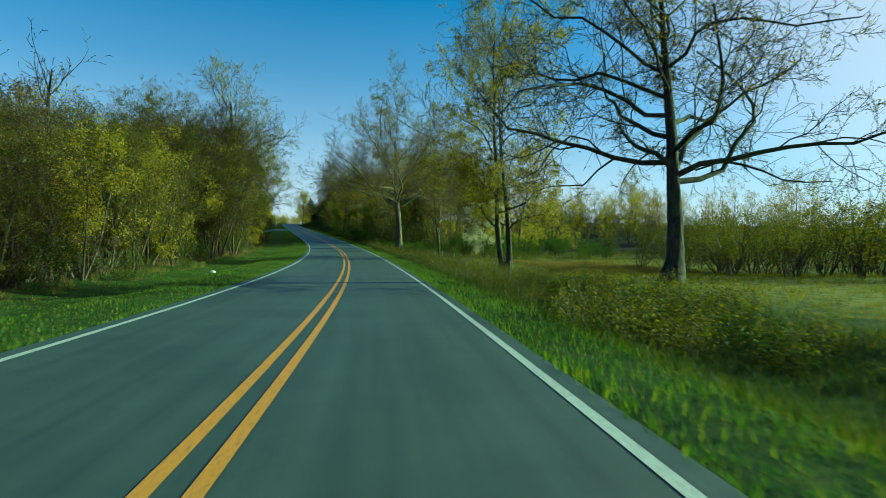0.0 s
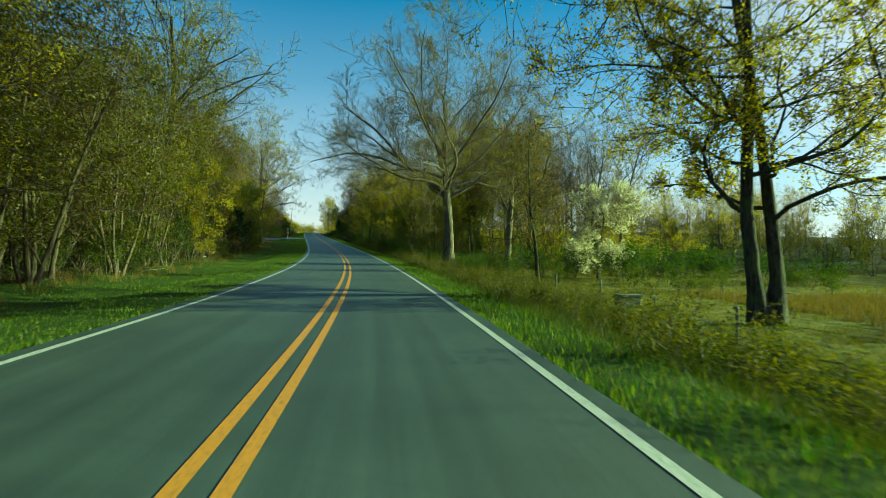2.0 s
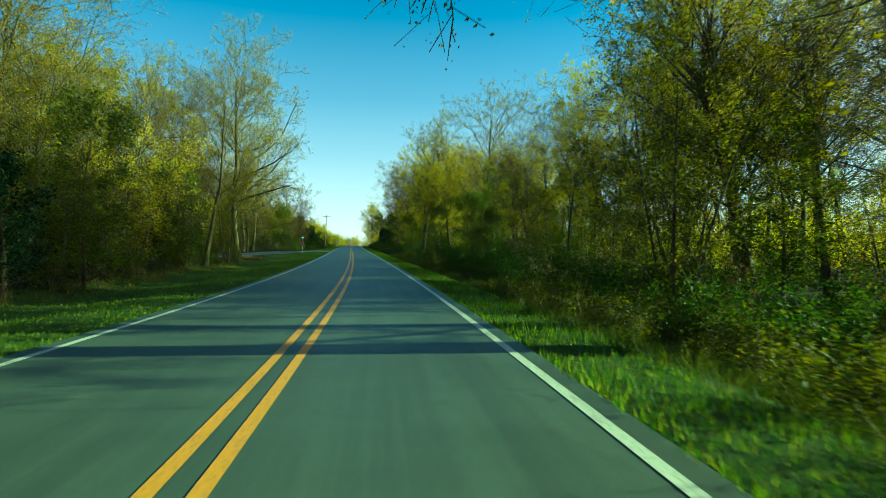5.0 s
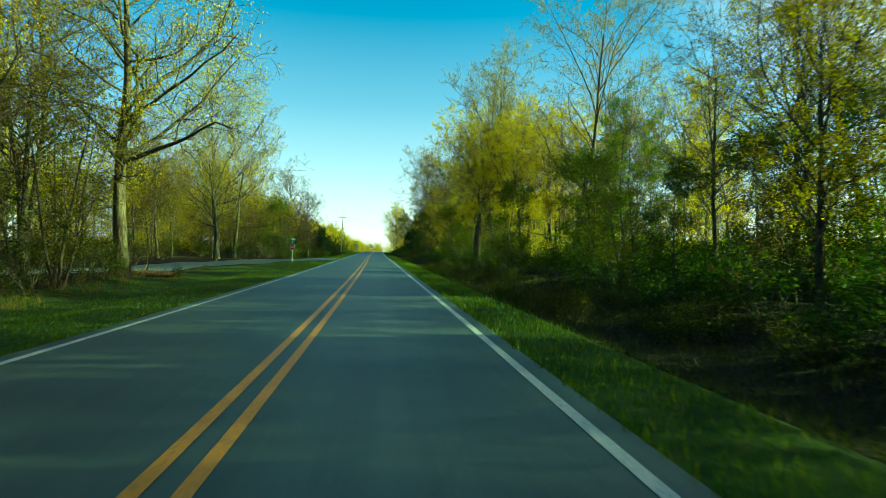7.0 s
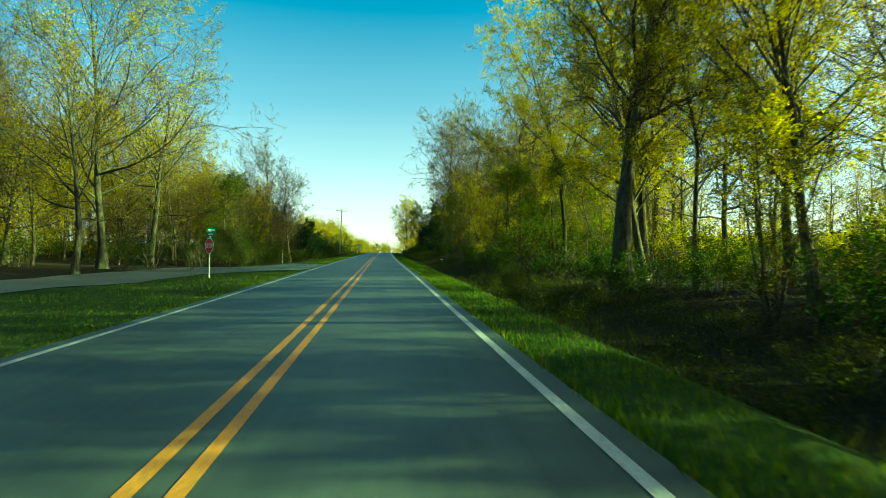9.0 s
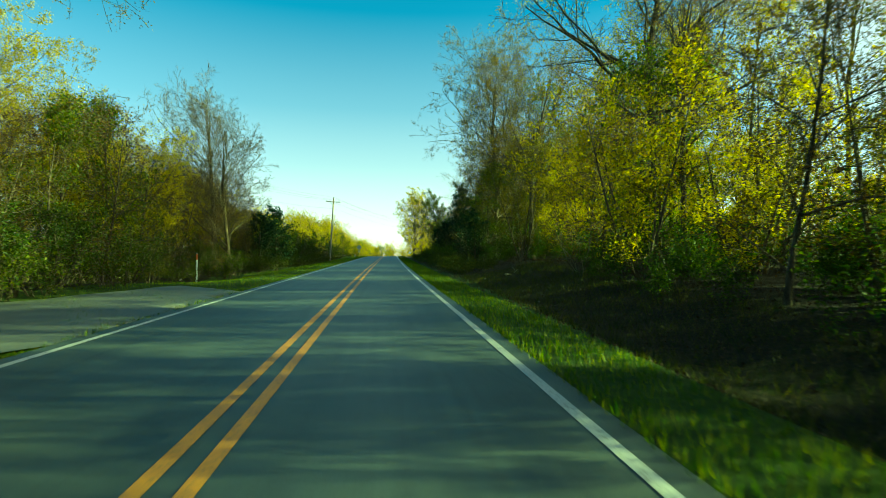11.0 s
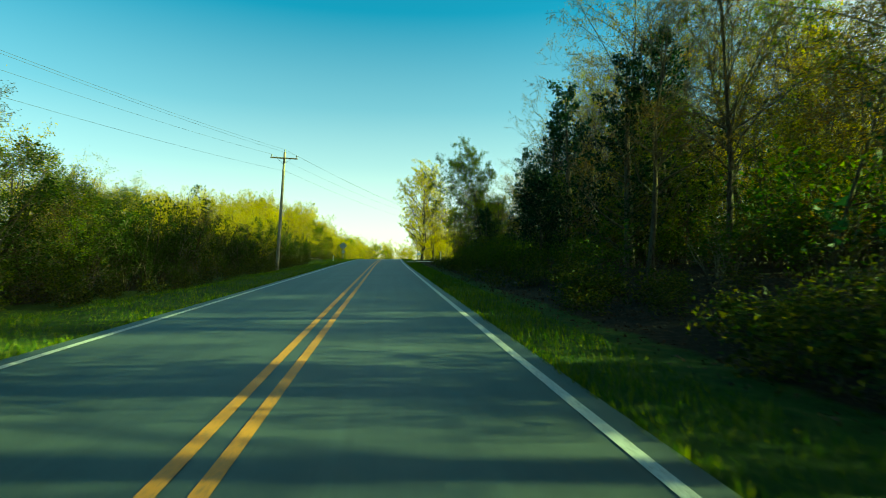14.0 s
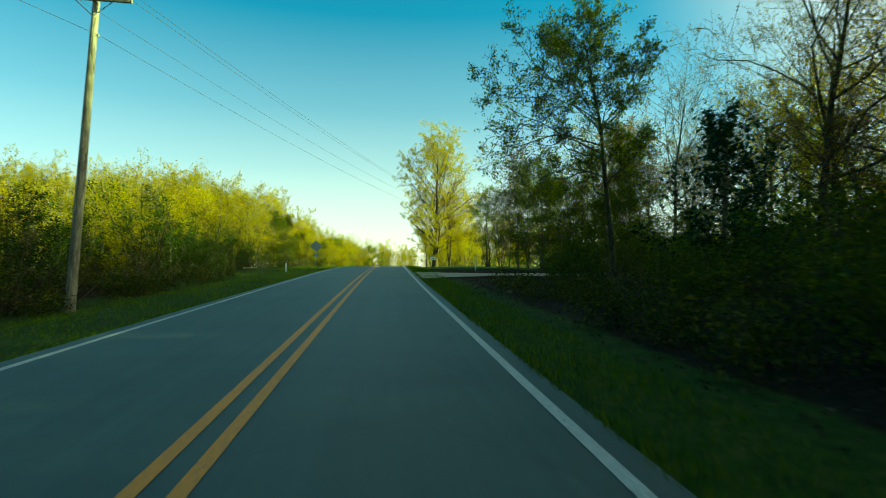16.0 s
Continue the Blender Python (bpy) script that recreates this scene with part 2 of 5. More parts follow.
def mesh_object(name, verts, faces, mat, parent=None, label="", smooth_it=False):
    me = bpy.data.meshes.new(name)
    verts = np.asarray(verts, np.float32).reshape(-1, 3)
    me.vertices.add(len(verts))
    me.vertices.foreach_set("co", verts.ravel())
    faces = np.asarray(faces, np.int32)
    k = faces.shape[1]
    me.loops.add(faces.size)
    me.loops.foreach_set("vertex_index", faces.ravel())
    me.polygons.add(len(faces))
    me.polygons.foreach_set("loop_start", np.arange(0, faces.size, k, dtype=np.int32))
    me.update(calc_edges=True)
    if smooth_it:
        me.polygons.foreach_set("use_smooth", np.ones(len(faces), bool))
    me.materials.append(mat)
    ob = new(name, me)
    if parent:
        ob.parent = parent
    if label:
        ob["label"] = label
    return ob


def part(name, bm, mat, parent, label=""):
    me = bpy.data.meshes.new(name)
    bmesh.ops.recalc_face_normals(bm, faces=bm.faces)
    bm.to_mesh(me)
    bm.free()
    me.materials.append(mat)
    ob = new(name, me)
    ob.parent = parent
    if label:
        ob["label"] = label
    return ob


def grid_faces(rows, cols):
    i = np.arange((rows - 1) * cols).reshape(rows - 1, cols)[:, :-1].ravel()
    return np.stack([i, i + 1, i + 1 + cols, i + cols], 1)


def ribbon(name, s0, s1, lat0, lat1, lift, mat, parent=None, label="", step=2.0, cols=2, wobble=0.0):
    """A strip that lies on the road or the ground between two lines along the road."""
    s = np.arange(s0, s1 + step * 0.5, step)
    lat = np.linspace(lat0, lat1, cols)
    S, L = np.meshgrid(s, lat, indexing="ij")
    if wobble:
        rng = np.random.RandomState(int(abs(lat0 * 100)) + 3)
        L = L + np.where(np.arange(cols) % (cols - 1) == 0, 1, 0) * rng.normal(0, wobble, S.shape)
    ob = mesh_object(name, place(S, L, lift), grid_faces(len(s), cols), mat, parent, label)
    at = ob.data.attributes.new("line", "FLOAT_VECTOR", "POINT")
    at.data.foreach_set("vector", np.stack([L, S, np.zeros_like(S)], -1).astype(np.float32).ravel())
    return ob


# ---- ground and road ----
def ground_material():
    m, n, l, b = material("grassy_ground", (0.06, 0.1, 0.02), 0.95, 0.1)
    pos = n.new("ShaderNodeTexCoord").outputs["Object"]
    fine = ramp(n, [(0.3, (0.018, 0.028, 0.004)), (0.5, (0.035, 0.052, 0.006)), (0.7, (0.075, 0.075, 0.012))])
    l.new(noise_at(n, l, 3.0, 6.0, pos, 0.7).outputs[0], fine.inputs[0])
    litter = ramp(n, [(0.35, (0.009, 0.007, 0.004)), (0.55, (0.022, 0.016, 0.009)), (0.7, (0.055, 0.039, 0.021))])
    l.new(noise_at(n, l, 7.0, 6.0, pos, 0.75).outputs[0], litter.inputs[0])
    at = n.new("ShaderNodeAttribute")
    at.attribute_name = "litter"
    wob = n.new("ShaderNodeMath")
    wob.operation = "MULTIPLY_ADD"
    l.new(noise_at(n, l, 0.6, 4.0, pos).outputs[0], wob.inputs[0])
    wob.inputs[1].default_value = 0.9
    add = n.new("ShaderNodeMath")
    add.operation, add.inputs[1].default_value = "ADD", -0.45
    l.new(at.outputs["Fac"], add.inputs[0])
    l.new(add.outputs[0], wob.inputs[2])
    sharp = ramp(n, [(0.4, (0, 0, 0)), (0.6, (1, 1, 1))])
    l.new(wob.outputs[0], sharp.inputs[0])
    straw = ramp(n, [(0.35, (0.055, 0.065, 0.006)), (0.5, (0.14, 0.125, 0.012)), (0.68, (0.26, 0.18, 0.03))])
    l.new(noise_at(n, l, 1.3, 7.0, pos, 0.75).outputs[0], straw.inputs[0])
    fd = n.new("ShaderNodeAttribute")
    fd.attribute_name = "field"
    open_ground = mixed(n, l, fine.outputs[0], straw.outputs[0], fd.outputs["Fac"])
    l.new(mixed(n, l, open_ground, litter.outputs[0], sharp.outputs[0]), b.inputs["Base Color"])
    bumped(n, l, b, noise_at(n, l, 14.0, 5.0, pos, 0.7).outputs[0], 0.8, 0.08)
    return m


def build_ground():
    s = np.concatenate([np.arange(BACK, -20, 20), np.arange(-20, 420, 1.5), np.arange(420, AHEAD, 30), [AHEAD]])
    e = np.array([0.45, 1.0, 1.6, 2.2, 2.9, 3.7, 4.6, 5.6, 7, 8.5, 10.5, 13, 17, 23, 32, 45, 66, 100, 200, 450, 1000, 2500])
    lat = np.concatenate([-(LEFT_EDGE + 0.12 + e[::-1]), [-LEFT_EDGE - 0.30, -LEFT_EDGE * 0.5, 0, RIGHT_EDGE * 0.5, RIGHT_EDGE + 0.28], RIGHT_EDGE + 0.12 + e])
    S, L = np.meshgrid(s, lat, indexing="ij")
    P = place(S, L)
    P[..., 2] -= np.where((L > -LEFT_EDGE - 0.31) & (L < RIGHT_EDGE + 0.29), 0.12, 0)
    ob = mesh_object("ground", P, grid_faces(len(s), len(lat)), ground_material(), smooth_it=True)
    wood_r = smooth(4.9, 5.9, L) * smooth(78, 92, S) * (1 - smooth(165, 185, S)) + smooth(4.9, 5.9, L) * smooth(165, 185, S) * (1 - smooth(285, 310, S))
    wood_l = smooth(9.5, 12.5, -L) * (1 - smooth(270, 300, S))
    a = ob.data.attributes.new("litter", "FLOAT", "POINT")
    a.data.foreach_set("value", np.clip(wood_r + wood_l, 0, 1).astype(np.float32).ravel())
    f = ob.data.attributes.new("field", "FLOAT", "POINT")
    f.data.foreach_set("value", (smooth(9, 14, L) * (1 - smooth(88, 98, S)) * (1 - smooth(80, 120, L)) * 0.8).astype(np.float32).ravel())
    return tagged(ob, "uneven spring grass and leaf-littered woodland ground beside a road", "ground", kind="structure")


def asphalt(name, dark, light):
    m, n, l, b = material(name, dark, 0.58, 0.5)
    pos = n.new("ShaderNodeTexCoord").outputs["Object"]
    c = ramp(n, [(0.3, dark), (0.72, light)])
    l.new(noise_at(n, l, 90.0, 3.0, pos, 0.8).outputs[0], c.inputs[0])
    k = ramp(n, [(0.38, (0.62, 0.62, 0.62)), (0.62, (1, 1, 1))])
    l.new(noise_at(n, l, 0.45, 6.0, pos, 0.65).outputs[0], k.inputs[0])
    out = mixed(n, l, c.outputs[0], k.outputs[0], 0.6, "MULTIPLY")
    # wear that runs with the traffic: long streaks, and patches across the lane
    line = n.new("ShaderNodeAttribute")
    line.attribute_name = "line"
    for scale_xy, detail, low, high, fac in (((2.6, 0.035, 1), 5.0, 0.55, 1.05, 0.75), ((0.10, 0.35, 1), 5.0, 0.75, 1.1, 0.8)):
        mp = n.new("ShaderNodeMapping")
        mp.inputs["Scale"].default_value = scale_xy
        l.new(line.outputs["Vector"], mp.inputs[0])
        st = ramp(n, [(0.36, (low,) * 3), (0.64, (high,) * 3)])
        l.new(noise_at(n, l, 1.0, detail, mp.outputs[0], 0.7).outputs[0], st.inputs[0])
        out = mixed(n, l, out, st.outputs[0], fac, "MULTIPLY")
    crack = n.new("ShaderNodeTexVoronoi")
    crack.feature = "DISTANCE_TO_EDGE"
    crack.inputs["Scale"].default_value = 0.22
    warp = mixed(n, l, pos, noise_at(n, l, 0.9, 5.0, pos).outputs["Color"], 0.12)
    l.new(warp, crack.inputs["Vector"])
    kr = ramp(n, [(0.0, (0.45, 0.45, 0.45)), (0.006, (1, 1, 1))])
    l.new(crack.outputs["Distance"], kr.inputs[0])
    l.new(mixed(n, l, out, kr.outputs[0], 0.3, "MULTIPLY"), b.inputs["Base Color"])
    bumped(n, l, b, noise_at(n, l, 160.0, 2.0, pos, 0.8).outputs[0], 0.5, 0.006)
    return m


def paint(name, col, wear_col):
    m, n, l, b = material(name, col, 0.6, 0.4)
    pos = n.new("ShaderNodeTexCoord").outputs["Object"]
    c = ramp(n, [(0.40, wear_col), (0.50, col)])
    l.new(noise_at(n, l, 26.0, 6.0, pos, 0.8).outputs[0], c.inputs[0])
    l.new(c.outputs[0], b.inputs["Base Color"])
    return m


ASPHALT = asphalt("weathered_grey_asphalt", (0.034, 0.042, 0.037), (0.098, 0.115, 0.096))
WHITE_PAINT = paint("worn_white_road_paint", (0.46, 0.44, 0.40), (0.20, 0.19, 0.165))
YELLOW_PAINT = paint("worn_yellow_road_paint", (0.50, 0.215, 0.008), (0.22, 0.12, 0.025))

build_ground()
road = ribbon("road", BACK, AHEAD, -LEFT_EDGE - 0.32, RIGHT_EDGE + 0.30, 0.0, ASPHALT, step=1.0, cols=13)
tagged(road, "two-lane grey asphalt road with a worn surface", "road", kind="structure")
tagged(ribbon("white_line", -30, 420, -LEFT_EDGE - 0.06, -LEFT_EDGE + 0.06, 0.005, WHITE_PAINT, road, "white edge line", 1.0))
tagged(ribbon("white_line", -30, 420, RIGHT_EDGE - 0.06, RIGHT_EDGE + 0.06, 0.005, WHITE_PAINT, road, "white edge line", 1.0))
tagged(ribbon("yellow_line", -30, 420, -0.21, -0.09, 0.005, YELLOW_PAINT, road, "worn yellow centre line", 1.0))
tagged(ribbon("yellow_line", -30, 420, 0.09, 0.21, 0.005, YELLOW_PAINT, road, "worn yellow centre line", 1.0))


# ---- side road and drive ----
def curve_strip(name, centre, half, lift, mat, label):
    """A lane along a smooth line of (s, lat) spots."""
    c = np.array(centre, float)
    u = np.linspace(0, len(c) - 1, 60)
    k = np.arange(len(c))
    s, lat = np.interp(u, k, c[:, 0]), np.interp(u, k, c[:, 1])
    w = np.hanning(11) / np.hanning(11).sum()
    s, lat = [np.convolve(np.pad(v, 5, "edge"), w, "valid") for v in (s, lat)]
    w = np.interp(u, k, half)
    ds, dl = np.gradient(s), np.gradient(lat)
    n = np.hypot(ds, dl)
    off = np.linspace(-1, 1, 7)[None, :] * w[:, None]
    S, L = s[:, None] - dl[:, None] / n[:, None] * off, lat[:, None] + ds[:, None] / n[:, None] * off
    edge = -LEFT_EDGE - 0.30 if c[-1, 1] < 0 else RIGHT_EDGE + 0.28
    L = np.minimum(L, edge) if c[-1, 1] < 0 else np.maximum(L, edge)
    d = np.abs(L) - abs(edge)
    P = place(S, L, 0.004 + 0.06 * smooth(0.0, 0.25, d) * (1 - smooth(3.0, 6.0, d)) + lift * smooth(3.0, 6.0, d))
    ob = mesh_object(name, P, grid_faces(60, 7), mat)
    return tagged(ob, label, "road", kind="structure")


SIDE_ASPHALT = asphalt("pale_side_road_asphalt", (0.080, 0.080, 0.066), (0.17, 0.165, 0.135))
GRAVEL = rough_surface("pale_gravel", [(0.3, (0.14, 0.12, 0.085)), (0.7, (0.36, 0.31, 0.22))], 40.0, [(0.3, (0.2, 0.17, 0.12)), (0.7, (0.33, 0.29, 0.21))], 0.8)
curve_strip("side_road", [(187, -1.0), (182, -5.5), (175, -10.5), (166, -13), (155, -14), (140, -16.5), (120, -24), (90, -40), (60, -60)], [7.0, 5.5, 4.2, 3.5, 3.2, 3.0, 3.0, 3.0, 3.0], 0.03, SIDE_ASPHALT, "pale asphalt side road joining at a slant")
curve_strip("gravel_drive", [(286, 2.4), (286, 5.5), (286.5, 9), (288, 16), (292, 30)], [5.5, 3.4, 2.2, 1.9, 1.9], 0.03, GRAVEL, "pale gravel drive mouth beside the road")


# ---- trees ----
def unit(v):
    return v / np.maximum(np.linalg.norm(v, axis=-1, keepdims=True), 1e-9)


def tubes(P, R, sides):
    """Rings of so many sides along every line: P is (lines, points, 3), R is (lines, points)."""
    n, k, _ = P.shape
    t = unit(np.gradient(P, axis=1))
    ref = np.where(np.abs(t[..., 2:3]) > 0.9, np.array([1.0, 0, 0]), np.array([0, 0, 1.0]))
    u = unit(np.cross(t, ref))
    v = np.cross(t, u)
    a = np.arange(sides) * 2 * math.pi / sides
    ring = P[:, :, None] + R[:, :, None, None] * (u[:, :, None] * np.cos(a)[:, None] + v[:, :, None] * np.sin(a)[:, None])
    V = ring.reshape(-1, 3)
    base = (np.arange(n)[:, None, None] * k + np.arange(k - 1)[None, :, None]) * sides
    j = np.arange(sides)[None, None, :]
    j2 = (j + 1) % sides
    F = np.stack([base + j, base + j2, base + j2 + sides, base + j + sides], -1).reshape(-1, 4)
    return V, F


def joined(pieces):
    vs, fs, o = [], [], 0
    for v, f in pieces:
        vs.append(v)
        fs.append(f + o)
        o += len(v)
    return np.concatenate(vs), np.concatenate(fs)


def run(rng, start, way, length, k, jitter, lift, droop=0.0):
    """Lines that grow from their starts and wander."""
    P = [start]
    d = way
    for i in range(k):
        d = unit(d + rng.normal(0, jitter, d.shape) + np.array([0, 0, lift - droop * i / k]))
        P.append(P[-1] + d * (length / k)[:, None])
    return np.stack(P, 1)


def shoots(rng, P, R, count, low, angle, ratio, k, jitter, lift, droop=0.0, thick=0.55, shorten=0.5, least=0.0, rise=0.0, dome=False):
    """Branches that leave the lines P: so many on each, above the share low of its length."""
    n, m, _ = P.shape
    L = np.linalg.norm(np.diff(P, axis=1), axis=2).sum(1)
    u = low + (1 - low) * (np.arange(count)[None, :] + rng.rand(n, count)) / count
    x = np.clip(u * (m - 1), 0, m - 1.001)
    i = x.astype(int)
    f = (x - i)[..., None]
    row = np.arange(n)[:, None]
    start = P[row, i] * (1 - f) + P[row, i + 1] * f
    t = unit(P[row, i + 1] - P[row, i])
    r = R[row, i] * (1 - f[..., 0]) + R[row, i + 1] * f[..., 0]
    az = np.arange(count)[None, :] * 2.4 + rng.rand(n, 1) * 6.28 + rng.normal(0, 0.5, (n, count))
    ref = np.where(np.abs(t[..., 2:3]) > 0.9, np.array([1.0, 0, 0]), np.array([0, 0, 1.0]))
    a = unit(np.cross(t, ref))
    b = np.cross(t, a)
    side = a * np.cos(az)[..., None] + b * np.sin(az)[..., None]
    g = np.radians(rng.normal(angle, 9, (n, count)) * (1 + rise * 0.3 - rise * (u - low) / (1 - low + 1e-6)))[..., None]
    way = unit(t * np.cos(g) + side * np.sin(g))
    v = (u - low) / (1 - low + 1e-6)
    length = L[:, None] * ratio * (0.5 + 0.55 * np.sin(0.4 + 2.2 * v) if dome else 1 - shorten * v) * rng.uniform(0.6, 1.25, (n, count))
    length = np.maximum(length, least)
    Q = run(rng, start.reshape(-1, 3), way.reshape(-1, 3), length.ravel(), k, jitter, lift, droop)
    r0 = np.minimum(r * thick * rng.uniform(0.7, 1.1, r.shape), r * 0.9).ravel()
    RQ = r0[:, None] * np.linspace(1, 0.3, k + 1)[None, :]
    return Q, RQ


def leaves(rng, P, per, size, spread=0.12, low=0.3, slips=True):
    """Small folded leaves along the twigs P."""
    n, m, _ = P.shape
    x = np.clip((low + (1 - low) * rng.rand(n, per)) * (m - 1), 0, m - 1.001)
    i = x.astype(int)
    f = (x - i)[..., None]
    row = np.arange(n)[:, None]
    c = (P[row, i] * (1 - f) + P[row, i + 1] * f + rng.normal(0, spread, (n, per, 3))).reshape(-1, 3)
    return leaf_slips(rng, c, size) if slips else leaf_quads(rng, c, size)


def leaf_slips(rng, c, size):
    """The smallest leaves: one thin slip each."""
    k = len(c)
    a = unit(rng.normal(0, 1, (k, 3)))
    b = unit(np.cross(a, rng.normal(0, 1, (k, 3))))
    w = (size * rng.uniform(0.6, 1.4, k))[:, None]
    V = np.stack([c - a * w, c + b * w * 0.9 - a * w * 0.2, c + a * w], 1).reshape(-1, 3)
    return V, np.arange(3 * k).reshape(-1, 3)


def leaf_quads(rng, c, size):
    k = len(c)
    a = unit(rng.normal(0, 1, (k, 3)))
    b = unit(np.cross(a, rng.normal(0, 1, (k, 3))))
    w = (size * rng.uniform(0.6, 1.4, k))[:, None]
    nrm = np.cross(a, b) * w * 0.25
    V = np.stack([c - a * w, c - b * w * 0.55 + nrm, c + a * w, c + b * w * 0.55 + nrm], 1).reshape(-1, 3)
    F = np.arange(4 * k).reshape(-1, 4)
    return V, F


def old_trunk(rng, P, R):
    """A trunk with a flared foot, furrows and burls."""
    u = np.concatenate([np.linspace(0, 0.22, 14), np.linspace(0.25, 1, 22)]) * (len(P) - 1)
    k = np.arange(len(P))
    Q = np.stack([np.interp(u, k, P[:, i]) for i in range(3)], 1)
    r = np.interp(u, k, R)
    sides = 16
    V, F = tubes(Q[None], r[None], sides)
    V = V.reshape(len(u), sides, 3)
    a = np.arange(sides) * 2 * math.pi / sides
    h = (Q[:, 2] - Q[0, 2])[:, None]
    swell = 0.30 * np.exp(-h / 0.55) * (0.5 + 0.5 * np.cos(5 * a + rng.rand() * 6)[None]) + 0.06 * np.sin(3 * a[None] + h * 0.9) + rng.normal(0, 0.035, (len(u), sides))
    V = Q[:, None] + (V - Q[:, None]) * (1 + swell)[..., None]
    return V.reshape(-1, 3), F


def tree_parts(seed, height, girth, clear, limbs=14, limb_ratio=0.5, limb_angle=55, twigs=(6, 5, 4), leaf_per=3, leaf_size=0.07,
               lean=(0.0, 0.0), wander=0.10, limb_lift=0.06, stems=1, fork=0.0, shorten=0.45, kinky=0.16, droop=0.0, limbs_at=(), lean_mesh=False):
    """Wood and leaf shapes of a broadleaf tree; clear is the share of the trunk without limbs."""
    rng = np.random.RandomState(seed)
    k = 10
    ang = np.arange(stems) * 6.28 / stems + (0.0 if stems == 2 else rng.rand() * 6.28)
    way = unit(np.stack([np.cos(ang) * fork + lean[0], np.sin(ang) * fork + lean[1], np.ones(stems)], 1))
    start = np.stack([np.cos(ang) * girth * 0.8, np.sin(ang) * girth * 0.8, np.full(stems, -0.25)], 1) * (1 if stems > 1 else np.array([0, 0, 1]))
    P = run(rng, start, way, np.full(stems, height * 0.84) * rng.uniform(0.8, 1.0, stems), k, wander * 0.55, 0.05)
    u = np.linspace(0, 1, k + 1)
    prof = girth * (1 - 0.78 * u ** 0.9)
    prof[0] *= 1.55
    prof[1] *= 1.04
    R = np.repeat(prof[None], stems, 0) * rng.uniform(0.8, 1.0, (stems, 1))
    # finer rings at the foot
    lite = lean_mesh
    wood = [[tubes(P[i:i + 1], R[i:i + 1], 7) if lite else old_trunk(rng, P[i], R[i]) for i in range(stems)]]
    A, RA = shoots(rng, P, R, max(limbs // stems, 3), clear, limb_angle, limb_ratio, 5 if lite else 8, kinky, limb_lift, droop, 0.55 if lite else 0.46, shorten, 0.0, 0.6, True)
    if limbs_at:
        # limbs at a known height: (metres up, degrees round from +x, degrees off the vertical, length, bend)
        up = np.array([v[0] for v in limbs_at], float)
        az, tip = np.radians([v[1] for v in limbs_at]), np.radians([v[2] for v in limbs_at])
        z0 = P[0, :, 2]
        start = np.stack([np.interp(up, z0, P[0, :, i]) for i in range(3)], 1)
        way = np.stack([np.cos(az) * np.sin(tip), np.sin(az) * np.sin(tip), np.cos(tip)], 1)
        lines = []
        for i, v in enumerate(limbs_at):
            lines.append(run(rng, start[i:i + 1], way[i:i + 1], np.array([v[3]]), 8, kinky * 0.8, v[4]))
        X = np.concatenate(lines)
        r0 = np.interp(up, z0, R[0]) * 0.52
        A, RA = np.concatenate([A, X]), np.concatenate([RA, r0[:, None] * np.linspace(1, 0.25, 9)[None]])
    wood.append([tubes(A[i:i + 1], RA[i:i + 1], 4 if lite else 7) for i in range(len(A))])
    B, RB = shoots(rng, A, RA, twigs[0], 0.18, 46, 0.52, 3 if lite else 5, kinky, 0.05, droop, 0.5)
    fine = [tubes(B, RB, 3 if lite else 4)]
    C, RC = shoots(rng, B, RB, twigs[1], 0.15, 44, 0.5, 2 if lite else 3, kinky * 1.1, 0.03, droop, 0.5, 0.4, 0.3)
    RC = np.maximum(RC, 0.012 if lite else 0.014)
    fine.append(tubes(C, RC, 3))
    last = C
    if twigs[2]:
        D, RD = shoots(rng, C, RC, twigs[2], 0.1, 42, 0.55, 1, 0.2, 0.02, droop, 0.7, 0.3, 0.22)
        RD = np.maximum(RD, 0.0085)
        fine.append(tubes(D, RD, 3))
        last = D
    crown = leaves(rng, last, leaf_per, leaf_size, 0.13 if lite else 0.10, 0.5 if lite else 0.3, lite) if leaf_per else None
    return wood, fine, crown


def tree(name, label, category, bark_mat, leaf_mat, *args, group="", **kw):
    wood, fine, crown = tree_parts(*args, **kw)
    root = new(name)
    stems, boughs = wood
    for v, f in stems:
        mesh_object("trunk" if len(stems) == 1 else "stem", v, f, bark_mat, root, smooth_it=True)
    if kw.get("lean_mesh"):
        fine = boughs + fine
    else:
        for v, f in boughs:
            mesh_object("limb", v, f, bark_mat, root, smooth_it=True)
    tagged(mesh_object("twigwork", *joined(fine), bark_mat, root), kind="stuff")
    if crown:
        tagged(mesh_object("crown", *crown, leaf_mat, root), kind="stuff")
    return tagged(root, label, category, group)


def cedar(seed, height, width):
    """A dark evergreen with a ragged cone of sprays."""
    rng = np.random.RandomState(seed)
    P = run(rng, np.array([[0, 0, -0.2]]), np.array([[0, 0, 1.0]]), np.array([height]), 8, 0.02, 0.05)
    R = (np.linspace(0.13, 0.015, 9) * height / 5)[None]
    A, RA = shoots(rng, P, R, 46, 0.06, 62, width / height * 0.62, 4, 0.12, 0.10, 0, 0.3, 0.72)
    B, RB = shoots(rng, A, RA, 9, 0.15, 40, 0.42, 2, 0.15, 0.08, 0, 0.5)
    root = new("cedar_tree")
    mesh_object("trunk", *joined([tubes(P, R, 7), tubes(A, RA, 4)]), BARK_BROWN, root)
    mesh_object("crown", *leaves(rng, B, 9, 0.085, 0.10, 0.0), LEAF_CEDAR, root)
    return tagged(root, "dark green evergreen cedar tree at the woodland edge", "tree")


